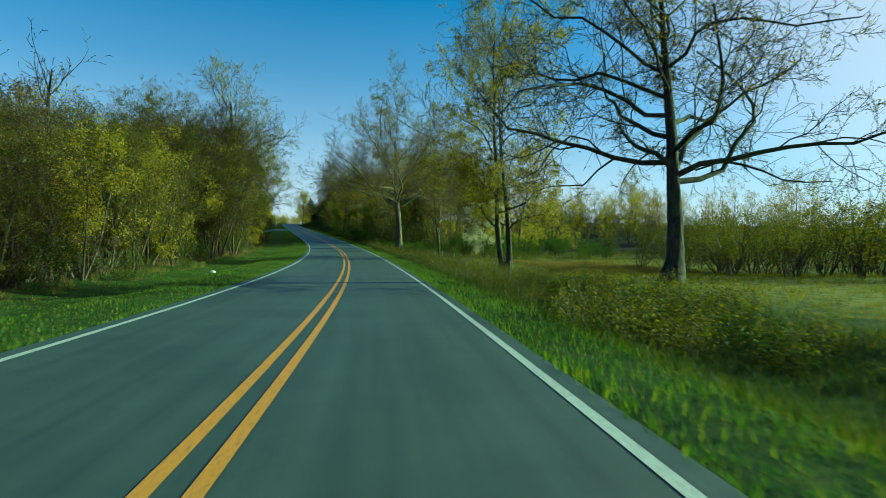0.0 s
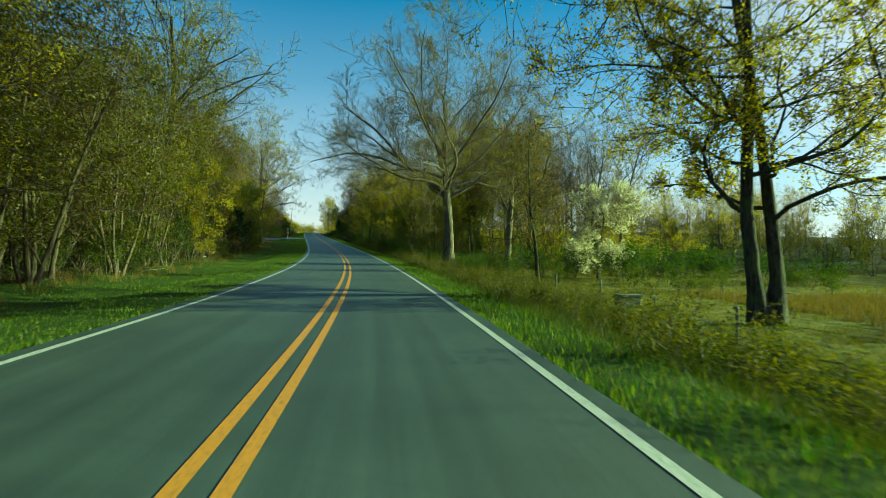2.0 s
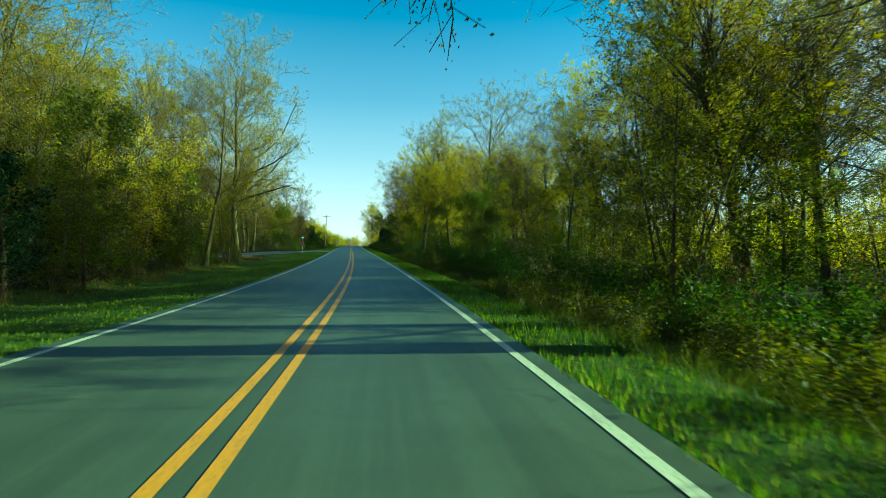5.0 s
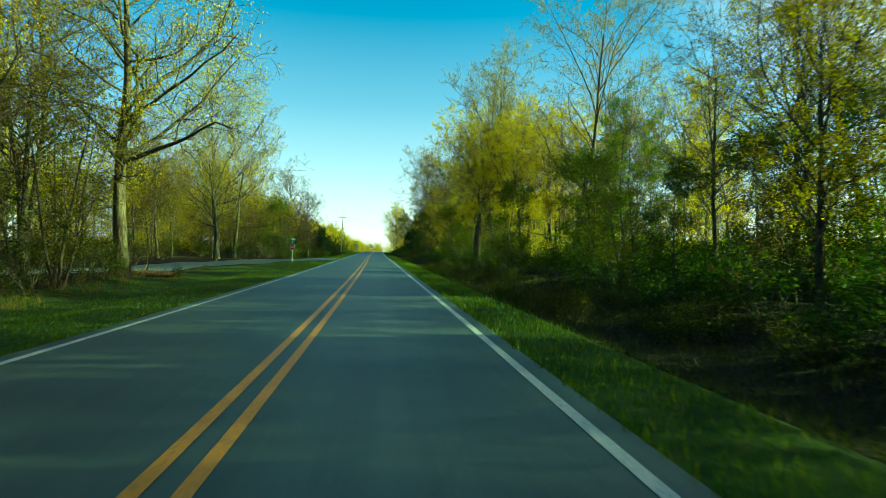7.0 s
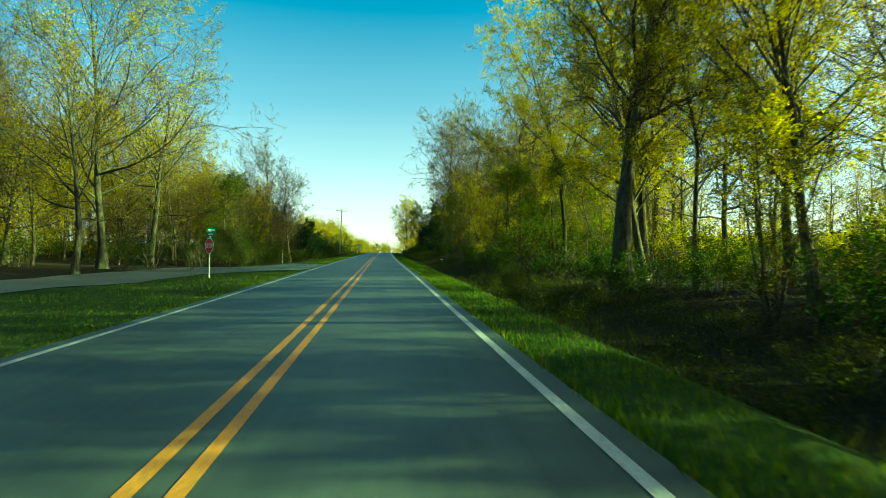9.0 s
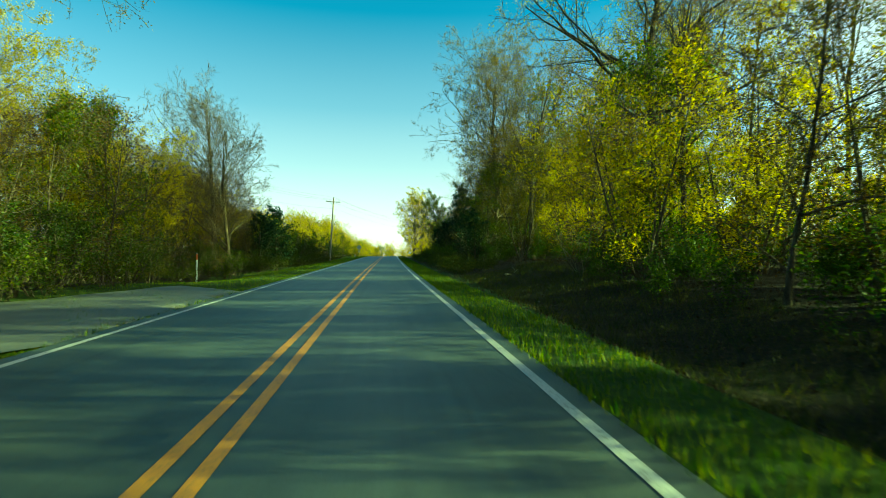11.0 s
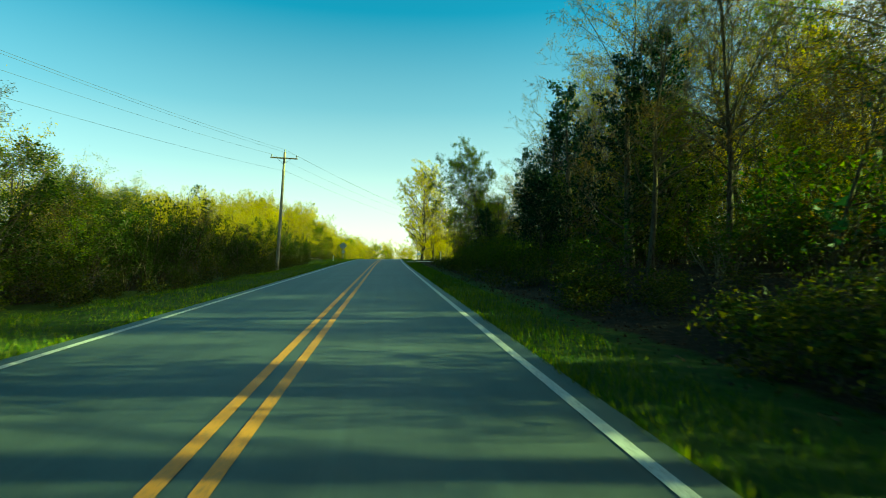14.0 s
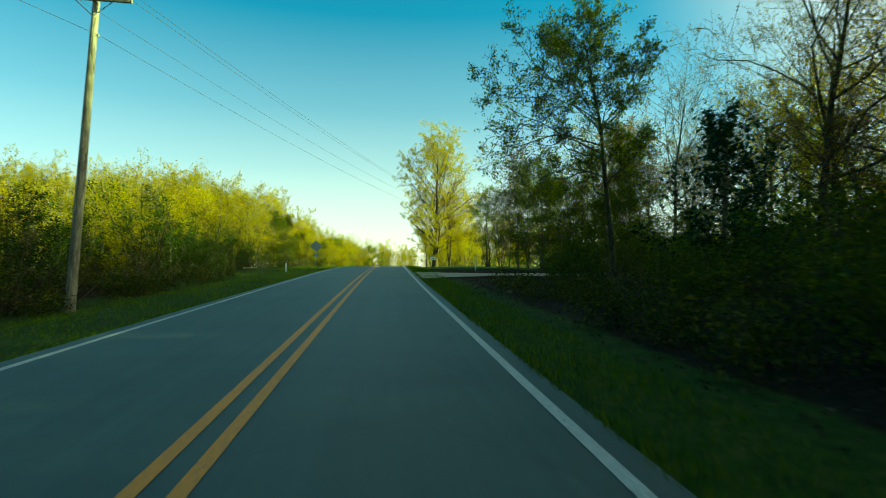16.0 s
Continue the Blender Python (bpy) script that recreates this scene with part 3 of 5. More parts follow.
def stand(ob, s, lat, turn=0.0, scale=1.0, sink=0.0, tilt=0.0):
    x, y, z = place(s, lat, -sink)
    ob.location, ob.rotation_euler, ob.scale = (x, y, z), (radians(tilt), 0, radians(turn)), (scale,) * 3
    return ob


def repeat(ob, s, lat, turn, scale, sink=0.0):
    x, y, z = place(s, lat, -sink)
    c = copy_thing(ob, pose(x, y, z, 0, 0, turn))
    c.scale = (scale,) * 3
    return c


def shrub_shape(rng, height, stems, leafy, leaf_size):
    """Wood and leaves of one many-stemmed bush."""
    ang = rng.rand(stems) * 6.28
    out = rng.uniform(0.15, 0.7, stems)
    way = unit(np.stack([np.cos(ang) * out, np.sin(ang) * out, np.ones(stems)], 1))
    P = run(rng, np.stack([np.cos(ang) * 0.15, np.sin(ang) * 0.15, np.full(stems, -0.1)], 1), way, height * rng.uniform(0.6, 1.1, stems), 4, 0.16, 0.03)
    R = np.repeat((np.linspace(0.022, 0.006, 5) * height / 2)[None], stems, 0)
    A, RA = shoots(rng, P, R, 5, 0.2, 48, 0.42, 2, 0.2, 0.04, 0, 0.6)
    B, RB = shoots(rng, A, RA, 4, 0.1, 45, 0.5, 2, 0.2, 0.02, 0, 0.7, 0.3, 0.15)
    wood = joined([tubes(P, R, 3), tubes(A, np.maximum(RA, 0.006), 3)])
    return wood, leaves(rng, np.concatenate([B]), leafy, leaf_size, 0.10, 0.0)


def many(shapes, spots):
    """The shapes set down at all the spots (x, y, z, turn, scale), joined."""
    out = []
    for i, (x, y, z, turn, scale) in enumerate(spots):
        v, f = shapes[i % len(shapes)]
        c, s = math.cos(turn) * scale, math.sin(turn) * scale
        out.append((np.stack([v[:, 0] * c - v[:, 1] * s + x, v[:, 0] * s + v[:, 1] * c + y, v[:, 2] * scale + z], 1), f))
    return joined(out)


def spots_in(rng, count, s0, s1, lat0, lat1, small, big, tall=0.0):
    """Random spots on a stretch of ground; what is tall stays below the woods' top."""
    s, lat = rng.uniform(s0, s1, count), rng.uniform(lat0, lat1, count)
    out = []
    for a, b, p in zip(s, lat, place(s, lat)):
        most = canopy(a, b) / tall if tall and abs(b) < 60 else 9.0
        out.append((*p, rng.uniform(0, 6.28), min(rng.uniform(small, big), most * rng.uniform(0.75, 1.0))))
    return out


def undergrowth(name, label, seed, regions, height, leafy, leaf_size, leaf_mat, bark_mat):
    rng = np.random.RandomState(seed)
    shapes = [shrub_shape(rng, height, 6, leafy, leaf_size) for _ in range(6)]
    spots = [p for r in regions for p in spots_in(rng, *r, height)]
    root = new(name)
    tagged(mesh_object("stems", *many([w for w, _ in shapes], spots), bark_mat, root), kind="stuff")
    tagged(mesh_object("leaves", *many([l for _, l in shapes], spots), leaf_mat, root), kind="stuff")
    return tagged(root, label, "undergrowth", kind="stuff")


def far_woods(name, label, seed, regions, bark_mat, leaf_mat, size=0.125, per=26):
    """Distant trees that merge into one band."""
    rng = np.random.RandomState(seed)
    woods_, crowns = [], []
    for _ in range(5):
        P = run(rng, np.array([[0, 0, -0.5]]), np.array([[0, 0, 1.0]]), np.array([12.5]), 6, 0.05, 0.05)
        R = np.linspace(0.2, 0.04, 7)[None]
        A, RA = shoots(rng, P, R, 16, 0.10, 50, 0.42, 3, 0.15, 0.05, 0, 0.5, 0.6, 0.0, 0.6, True)
        B, RB = shoots(rng, A, RA, 5, 0.2, 45, 0.5, 1, 0.15, 0.03)
        woods_.append(joined([tubes(P, R, 5), tubes(A, RA, 3), tubes(B, np.maximum(RB, 0.012), 3)]))
        crowns.append(leaves(rng, B, per, size, 0.35, 0.0))
    spots = [p for r in regions for p in spots_in(rng, *r, 13.5)]
    root = new(name)
    tagged(mesh_object("trunks", *many(woods_, spots), bark_mat, root), kind="stuff")
    tagged(mesh_object("foliage", *many(crowns, spots), leaf_mat, root), kind="stuff")
    return tagged(root, label, "woods", kind="stuff")


def blades(name, label, mat, seed, count, s0, s1, lat0, lat1, tall, wide, lean=0.35, power=1.0, clump=0):
    """Grass blades scattered over a strip of ground."""
    rng = np.random.RandomState(seed)
    s = rng.uniform(s0, s1, count)
    lat = lat0 + (lat1 - lat0) * rng.rand(count) ** power
    if clump:
        cs, cl = rng.uniform(s0, s1, count // clump + 1), lat0 + (lat1 - lat0) * rng.rand(count // clump + 1) ** power
        i = np.arange(count) // clump
        s, lat = cs[i] + rng.normal(0, 0.09, count), cl[i] + rng.normal(0, 0.09, count)
    P = place(s, lat, -0.02)
    a = rng.rand(count) * 6.28
    h = tall * rng.uniform(0.5, 1.25, count) * (0.75 + 0.5 * np.sin(s * 0.7 + lat * 1.1) ** 2)
    w = wide * rng.uniform(0.7, 1.3, count)
    side = np.stack([np.cos(a), np.sin(a), np.zeros(count)], 1) * w[:, None]
    b = rng.rand(count) * 6.28
    tip = np.stack([np.cos(b) * lean * h, np.sin(b) * lean * h, h], 1) * rng.uniform(0.5, 1.2, (count, 1))
    tip[:, 2] = h
    V = np.stack([P - side, P + side, P + tip], 1).reshape(-1, 3)
    F = np.arange(count * 3).reshape(-1, 3)
    return tagged(mesh_object(name, V, F, mat), label, "grass", kind="stuff")


# ---- single trees beside the road ----
OAK_LIMBS = [(4.7, 178, 60, 4.0, 0.0), (5.0, 182, 84, 9.5, 0.02), (4.2, 4, 62, 10.5, -0.03), (6.9, 172, 76, 8.5, 0.02), (7.6, 196, 72, 8.0, 0.02), (4.5, 24, 58, 9.0, -0.02), (4.4, 338, 64, 9.0, -0.03),
             (6.6, 12, 66, 8.5, 0.0), (8.8, 350, 60, 7.5, 0.0), (8.6, 184, 64, 8.5, 0.0), (5.4, 262, 72, 7.5, 0.0), (6.0, 95, 70, 7.5, 0.0), (10.4, 170, 56, 7.0, 0.0), (10.8, 20, 54, 7.0, 0.0)]
stand(tree("oak_tree", "old dark-barked oak with crooked spreading limbs and sparse new leaves", "tree", BARK_DARK, LEAF_OAK, 11, 18.5, 0.46, 0.62,
           limbs=8, limb_ratio=0.36, limb_angle=54, twigs=(9, 7, 5), leaf_per=2, leaf_size=0.042, kinky=0.34, limb_lift=0.0, lean=(0.05, 0.0), limbs_at=OAK_LIMBS), 22.6, 13.3, 0)
stand(tree("twin_trunk_tree", "twin-trunked tree with dark bark and yellow-green young leaves", "tree", BARK_DARK, LEAF_YELLOW, 23, 23.5, 0.30, 0.18,
           limbs=40, limb_ratio=0.46, limb_angle=66, twigs=(8, 7, 4), leaf_per=9, leaf_size=0.055, stems=2, fork=0.10, kinky=0.22), 49, 13.7, 0)
BIG_OAK_LIMBS = [(6.4, 185, 62, 12.5, 0.015), (6.8, 150, 64, 12.0, 0.03), (7.0, 215, 62, 12.0, 0.03), (6.4, 352, 62, 11.0, 0.02), (7.2, 285, 64, 11.0, 0.03), (7.4, 60, 62, 11.0, 0.03), (7.8, 20, 54, 12.5, 0.03),
                 (8.2, 170, 50, 13.0, 0.02), (8.6, 245, 50, 12.5, 0.02), (9.0, 110, 48, 12.5, 0.02), (9.2, 330, 42, 12.5, 0.02), (9.8, 190, 32, 12.0, 0.01), (10.0, 40, 30, 11.5, 0.01)]
stand(tree("big_oak_tree", "large grey-barked oak with a broad half-leafed crown over the road", "tree", BARK_GREY, LEAF_OAK, 35, 22.5, 0.56, 0.5,
           limbs=7, limb_ratio=0.60, limb_angle=36, twigs=(12, 10, 6), leaf_per=4, leaf_size=0.042, kinky=0.19, limb_lift=0.02, shorten=0.5, limbs_at=BIG_OAK_LIMBS), 84, 9.5, 0)
stand(tree("young_tree", "slim young tree with a thin dark stem and pale spring leaves", "tree", BARK_DARK, LEAF_OAK, 41, 12.5, 0.13, 0.2,
           limbs=24, limb_ratio=0.32, limb_angle=46, twigs=(6, 4, 2), leaf_per=3, leaf_size=0.05), 64, 10.8, 0)
stand(tree("dogwood_tree", "flowering dogwood covered in white blossom", "tree", BARK_BROWN, LEAF_WHITE, 52, 7.8, 0.12, 0.18,
           limbs=18, limb_ratio=0.6, limb_angle=66, twigs=(7, 5, 3), leaf_per=9, leaf_size=0.06, limb_lift=0.02), 72.5, 18.4, 0)
stand(tree("grey_oak_tree", "grey-barked oak with branches lit by low sun", "tree", BARK_GREY, LEAF_OAK, 61, 20, 0.38, 0.3,
           limbs=20, limb_ratio=0.46, limb_angle=50, twigs=(7, 6, 4), leaf_per=4, leaf_size=0.045), 86, 15.7, 10)
stand(tree("leaning_tree", "roadside tree with long limbs reaching out and sparse yellow leaves", "tree", BARK_BROWN, LEAF_YELLOW, 77, 23, 0.50, 0.34,
           limbs=20, limb_ratio=0.42, limb_angle=48, twigs=(8, 6, 4), leaf_per=3, leaf_size=0.045, lean=(0.10, 0.0),
           limbs_at=[(8.4, 0, 52, 10.0, -0.01), (8.8, 170, 50, 8, 0.03), (10, 20, 48, 8.5, 0.0), (11, 330, 45, 8, 0.03)]), 78, -13.4, 0)
bare = stand(tree("bare_tree", "nearly leafless brown-grey tree with a wide fine crown", "tree", BARK_BROWN, LEAF_BUD, 83, 21, 0.34, 0.18,
           limbs=28, limb_ratio=0.46, limb_angle=46, twigs=(8, 7, 4), leaf_per=1, leaf_size=0.04), 91, -14.5, 0, 0.92)
repeat(bare, 225, -15.1, 75, 0.86)
repeat(bare, 214, -10.6, 150, 0.60)
dead = tree("dead_tree", "bare forked dead tree with dark weathered limbs", "tree", BARK_DARK, LEAF_BUD, 91, 13.5, 0.2, 0.5,
            limbs=3, limb_ratio=0.35, limb_angle=32, twigs=(4, 3, 0), leaf_per=0,
            limbs_at=[(5.8, 180, 38, 5.5, 0.02), (8.2, 10, 42, 3.2, 0.03), (8.4, 160, 30, 4.0, 0.05)])
stand(dead, 42, -18.9, 0, 1.3)

stand(tree("tall_oak_tree", "tall straight dark-trunked oak with a high gold-green crown", "tree", BARK_BROWN, LEAF_YELLOW, 151, 21.5, 0.36, 0.34,
           limbs=26, limb_ratio=0.40, limb_angle=46, twigs=(8, 6, 3), leaf_per=5, leaf_size=0.05), 157, 9.8, 0)
stand(tree("roadside_oak_tree", "dark-limbed roadside oak with a high spreading gold-tipped crown", "tree", BARK_BROWN, LEAF_YELLOW, 155, 20.5, 0.36, 0.26,
           limbs=26, limb_ratio=0.46, limb_angle=56, twigs=(8, 6, 4), leaf_per=4, leaf_size=0.05, kinky=0.2,
           limbs_at=[(5.5, 10, 66, 8.0, 0.02), (7.5, 350, 62, 8.5, 0.02), (6.5, 180, 62, 8.0, 0.02)]), 136, -11.2, 0)
stand(tree("spreading_oak_tree", "broad woodland oak with long arching limbs and golden leaf tips", "tree", BARK_DARK, LEAF_YELLOW, 152, 22.5, 0.30, 0.22,
           limbs=26, limb_ratio=0.50, limb_angle=52, twigs=(8, 6, 4), leaf_per=7, leaf_size=0.05,
           limbs_at=[(6.5, 5, 62, 9.0, 0.02), (8.5, 20, 58, 9.0, 0.02), (10, 340, 54, 9.0, 0.0)]), 179, -17.8, 0)
stand(tree("dark_trunk_tree", "massive dark-trunked woodland tree with long level limbs", "tree", BARK_DARK, LEAF_YELLOW, 153, 24, 0.47, 0.45,
           limbs=14, limb_ratio=0.42, limb_angle=50, twigs=(7, 6, 3), leaf_per=3, leaf_size=0.05,
           limbs_at=[(9.2, 182, 74, 9.5, 0.02), (10.4, 176, 68, 9.0, 0.02), (8.4, 0, 70, 8.0, 0.0), (11, 330, 60, 8, 0.03)]), 199, 16.8, 0)
stand(tree("wood_edge_tree", "dark leafy tree leaning limbs out from the woodland edge", "tree", BARK_DARK, LEAF_GREEN, 156, 14.8, 0.19, 0.36,
           limbs=20, limb_ratio=0.34, limb_angle=52, twigs=(7, 6, 3), leaf_per=9, leaf_size=0.055, kinky=0.2,
           limbs_at=[(6.4, 182, 68, 6.5, 0.03), (7.4, 172, 62, 6.0, 0.02), (6.0, 205, 70, 5.5, 0.02), (8.2, 190, 52, 5.0, 0.02), (7.0, 350, 60, 4.5, 0.03)]), 272, 10.5, 0, 0.84)
stand(tree("fine_twigged_tree", "slender-limbed tree with a wide feathery crown of small new leaves", "tree", BARK_BROWN, LEAF_OAK, 154, 21, 0.26, 0.2,
           limbs=30, limb_ratio=0.44, limb_angle=44, twigs=(8, 7, 4), leaf_per=3, leaf_size=0.045), 220, 11.0, 0)

stand(tree("tall_roadside_tree", "tall full-crowned tree in yellow spring leaf beside a gravel drive", "tree", BARK_BROWN, LEAF_YELLOW, 140, 23, 0.40, 0.10,
           limbs=44, limb_ratio=0.42, limb_angle=42, twigs=(7, 6, 0), leaf_per=34, leaf_size=0.07, lean_mesh=True), 327, 7.2, 0, 0.90)

# ---- kinds of woodland tree ----
KINDS = [
    tree("woodland_tree", "tall slender woodland tree with yellow-green new leaves", "tree", BARK_BROWN, LEAF_YELLOW, 101, 21, 0.21, 0.30, limbs=22, limb_ratio=0.42, limb_angle=50, twigs=(6, 5, 0), leaf_per=44, leaf_size=0.062, lean_mesh=True),
    tree("woodland_tree", "tall woodland tree with a thin green crown", "tree", BARK_DARK, LEAF_GREEN, 102, 19, 0.18, 0.28, limbs=22, limb_ratio=0.42, limb_angle=52, twigs=(6, 5, 0), leaf_per=36, leaf_size=0.062, lean_mesh=True),
    tree("woodland_tree", "tall woodland tree with bare twigs and few buds", "tree", BARK_BROWN, LEAF_BUD, 103, 22, 0.24, 0.32, limbs=22, limb_ratio=0.46, limb_angle=42, twigs=(7, 7, 0), leaf_per=6, leaf_size=0.05, lean_mesh=True),
    tree("woodland_tree", "broad woodland tree with golden young leaves", "tree", BARK_BROWN, LEAF_YELLOW, 104, 17, 0.26, 0.28, limbs=20, limb_ratio=0.50, limb_angle=52, twigs=(7, 5, 0), leaf_per=38, leaf_size=0.062, lean_mesh=True),
    tree("woodland_tree", "two-stemmed woodland tree with light green leaves", "tree", BARK_DARK, LEAF_GREEN, 105, 16, 0.16, 0.22, limbs=22, limb_ratio=0.38, limb_angle=50, twigs=(6, 5, 0), leaf_per=32, leaf_size=0.062, stems=2, fork=0.18, lean_mesh=True),
    tree("woodland_tree", "tall woodland tree half in leaf", "tree", BARK_BROWN, LEAF_OAK, 106, 23, 0.28, 0.36, limbs=22, limb_ratio=0.46, limb_angle=46, twigs=(7, 6, 0), leaf_per=22, leaf_size=0.055, lean_mesh=True),
    tree("woodland_tree", "broad-crowned woodland oak with spreading limbs and sparse gold leaves", "tree", BARK_DARK, LEAF_OAK, 107, 20, 0.30, 0.3, limbs=20, limb_ratio=0.54, limb_angle=52, twigs=(8, 6, 0), leaf_per=20, leaf_size=0.052, lean_mesh=True, kinky=0.2),
]
SMALL = [
    tree("sapling", "thin understory sapling with fresh leaves", "tree", BARK_BROWN, LEAF_GREEN, 121, 7, 0.07, 0.10, limbs=17, limb_ratio=0.38, limb_angle=54, twigs=(5, 4, 0), leaf_per=26, leaf_size=0.048, lean_mesh=True),
    tree("sapling", "thin understory sapling with reddish buds", "tree", BARK_BROWN, LEAF_BUD, 122, 8.5, 0.08, 0.10, limbs=18, limb_ratio=0.42, limb_angle=45, twigs=(6, 5, 0), leaf_per=6, leaf_size=0.045, lean_mesh=True),
    tree("sapling", "many-stemmed understory thicket tree with yellow-green leaves", "tree", BARK_BROWN, LEAF_YELLOW, 123, 7.0, 0.06, 0.06, limbs=26, limb_ratio=0.42, limb_angle=45, twigs=(4, 4, 0), leaf_per=24, leaf_size=0.048, stems=4, fork=0.35, lean_mesh=True),
    tree("sapling", "olive brown thicket tree with many thin arching stems", "tree", BARK_BROWN, LEAF_THICKET, 124, 9.0, 0.07, 0.08, limbs=26, limb_ratio=0.38, limb_angle=42, twigs=(5, 4, 0), leaf_per=22, leaf_size=0.044, stems=4, fork=0.3, lean_mesh=True),
]
CEDARS = [cedar(131, 5.0, 4.2), cedar(132, 8.0, 4.4)]
_used = set()

# height of the woods' top in metres, every 20 m along the road, at 10, 15 and 24 m to its side
CANOPY_LEFT = [(6, 7, 9), (7, 8, 10), (10, 11, 12), (14, 16, 16), (13, 20, 20), (11, 19, 23), (11, 18, 23), (13, 18, 23), (13, 14.5, 22), (13, 19, 21), (8.5, 12, 22), (5, 12, 13),
               (4.5, 8, 15), (5, 5.8, 9), (5.6, 6, 7.2), (6.6, 8.6, 8.6), (6, 11.5, 12), (5, 10.5, 15), (6, 9.5, 16), (6.5, 8.5, 15), (8, 8.6, 13), (9, 9, 11), (12, 12, 12)]
CANOPY_RIGHT = [(3, 3, 4), (4, 4, 5), (5, 5, 6), (5, 5, 7), (14, 15, 16), (20, 20, 21), (9, 15, 22), (12, 14, 18), (17, 18, 22), (20, 22, 23), (21, 23, 23), (18, 23, 23),
                (10, 20, 23), (6, 11, 21), (9, 11, 17), (9, 14, 17), (10, 14, 20), (12, 17, 22), (16, 19, 22), (18, 19, 22), (20, 22, 22), (20, 22, 22), (20, 22, 22)]


def canopy(s, lat):
    table = np.array(CANOPY_LEFT if lat < 0 else CANOPY_RIGHT, float)
    row = [np.interp(s, np.arange(len(table)) * 20.0, table[:, k]) for k in range(3)]
    return float(np.interp(abs(lat), (10, 15, 24), row))


def tallness(ob):
    return max(v.co.z for c in ob.children for v in c.data.vertices)


TALL = {k.name: tallness(k) for k in KINDS + SMALL}


def woods(spots):
    """Trees of the woods, from (kind, s, lat, turn, scale)."""
    for kind, s, lat, turn, scale in spots:
        if kind.name in _used:
            repeat(kind, s, lat, turn, scale, 0.05)
        else:
            _used.add(kind.name)
            stand(kind, s, lat, turn, scale, 0.05)


def scatter(rng, kinds, count, s0, s1, lat0, lat1, low=0.72, high=1.0, apart=2.0):
    """Trees at random spots that grow up to the woods' top there, each by its own share of that height."""
    out = []
    for _ in range(count * 6):
        if len(out) == count:
            break
        s, lat = rng.uniform(s0, s1), rng.uniform(lat0, lat1)
        kind, share = kinds[rng.randint(len(kinds))], rng.uniform(low, high)
        scale = share * canopy(s, lat) / TALL[kind.name]
        turn = rng.uniform(0, 360)
        if 0.34 < scale < 1.7 and all((s - a) ** 2 + (lat - b) ** 2 > apart ** 2 for a, b in TAKEN):
            TAKEN.append((s, lat))
            out.append((kind, s, lat, turn, scale))
    return out


def sized(kind, s, lat, turn, height):
    return (kind, s, lat, turn, height / TALL[kind.name])


rng = np.random.RandomState(5)
A, B, C, D, E_, F_, G = KINDS
# trees that stand out from the woods, each with its height
SPOTS = [sized(F_, 124, -11.2, 30, 15.4), sized(G, 187, -17.7, 190, 22.5), sized(C, 179, -24.6, 200, 21.0), sized(G, 172, -16.2, 260, 17.5),
         sized(D, 131, -18, 80, 19), sized(F_, 142, -19, 20, 20), sized(G, 218, -17.5, 100, 12.5), sized(D, 212, -14.5, 10, 11),
         sized(E_, 138, 15.4, 0, 11), sized(C, 131, 20.2, 40, 20), sized(F_, 147, 15.1, 10, 20.5), sized(G, 152, 20, 70, 19), sized(D, 166, 15, 120, 19), sized(A, 172, 12.5, 40, 19.5),
         sized(F_, 212, 12.5, 120, 19), sized(D, 207, 19, 210, 20), sized(G, 268, 16.5, 40, 16), sized(C, 280, 17.0, 40, 15), sized(E_, 312, 12, 40, 9.6),
         sized(D, 331, 9.5, 90, 12.5), sized(D, 338, 11.0, 200, 13), sized(C, 328, 9.2, 60, 14.5), sized(A, 335, 6.4, 20, 10), sized(D, 372, -19, 0, 14), sized(A, 350, -18, 0, 15)]
TAKEN = [(s_, l_) for _, s_, l_, _, _ in SPOTS]
# thicket and woods to the left of the first bend
SPOTS += scatter(rng, [SMALL[1], SMALL[3], SMALL[3], SMALL[3], SMALL[2]], 84, 14, 74, -24, -10.5, 0.7, 1.02, 1.4)
SPOTS += scatter(rng, [C, G, F_, E_], 12, 40, 76, -42, -17, 0.8, 1.0, 2.6)
# left woods to the side road
SPOTS += scatter(rng, [C, G, F_, D, G], 30, 74, 146, -38, -15, 0.75, 1.0, 2.8)
SPOTS += scatter(rng, SMALL, 40, 66, 142, -24, -10.3, 0.4, 0.75, 1.5)
# behind the side road
SPOTS += scatter(rng, KINDS, 20, 148, 215, -50, -24, 0.55, 0.9, 3.0)
SPOTS += scatter(rng, [SMALL[0], SMALL[1], SMALL[3]], 18, 186, 226, -24, -10, 0.5, 0.95, 1.8)
# left, up to the pole and past it
SPOTS += scatter(rng, [D, A, D, A, F_], 30, 198, 236, -38, -12.5, 0.75, 1.0, 2.4)
SPOTS += scatter(rng, [C, G, E_, B, F_], 8, 232, 256, -36, -16, 0.7, 1.0, 2.8)
SPOTS += scatter(rng, [SMALL[0], SMALL[1], SMALL[3]], 28, 226, 274, -30, -11, 0.7, 1.0, 1.6)
SPOTS += scatter(rng, [SMALL[2], SMALL[2], SMALL[2], SMALL[3]], 36, 272, 320, -32, -12, 0.8, 1.05, 1.6)
SPOTS += scatter(rng, [A, D, D, A], 50, 292, 440, -44, -13, 0.92, 1.12, 2.3)
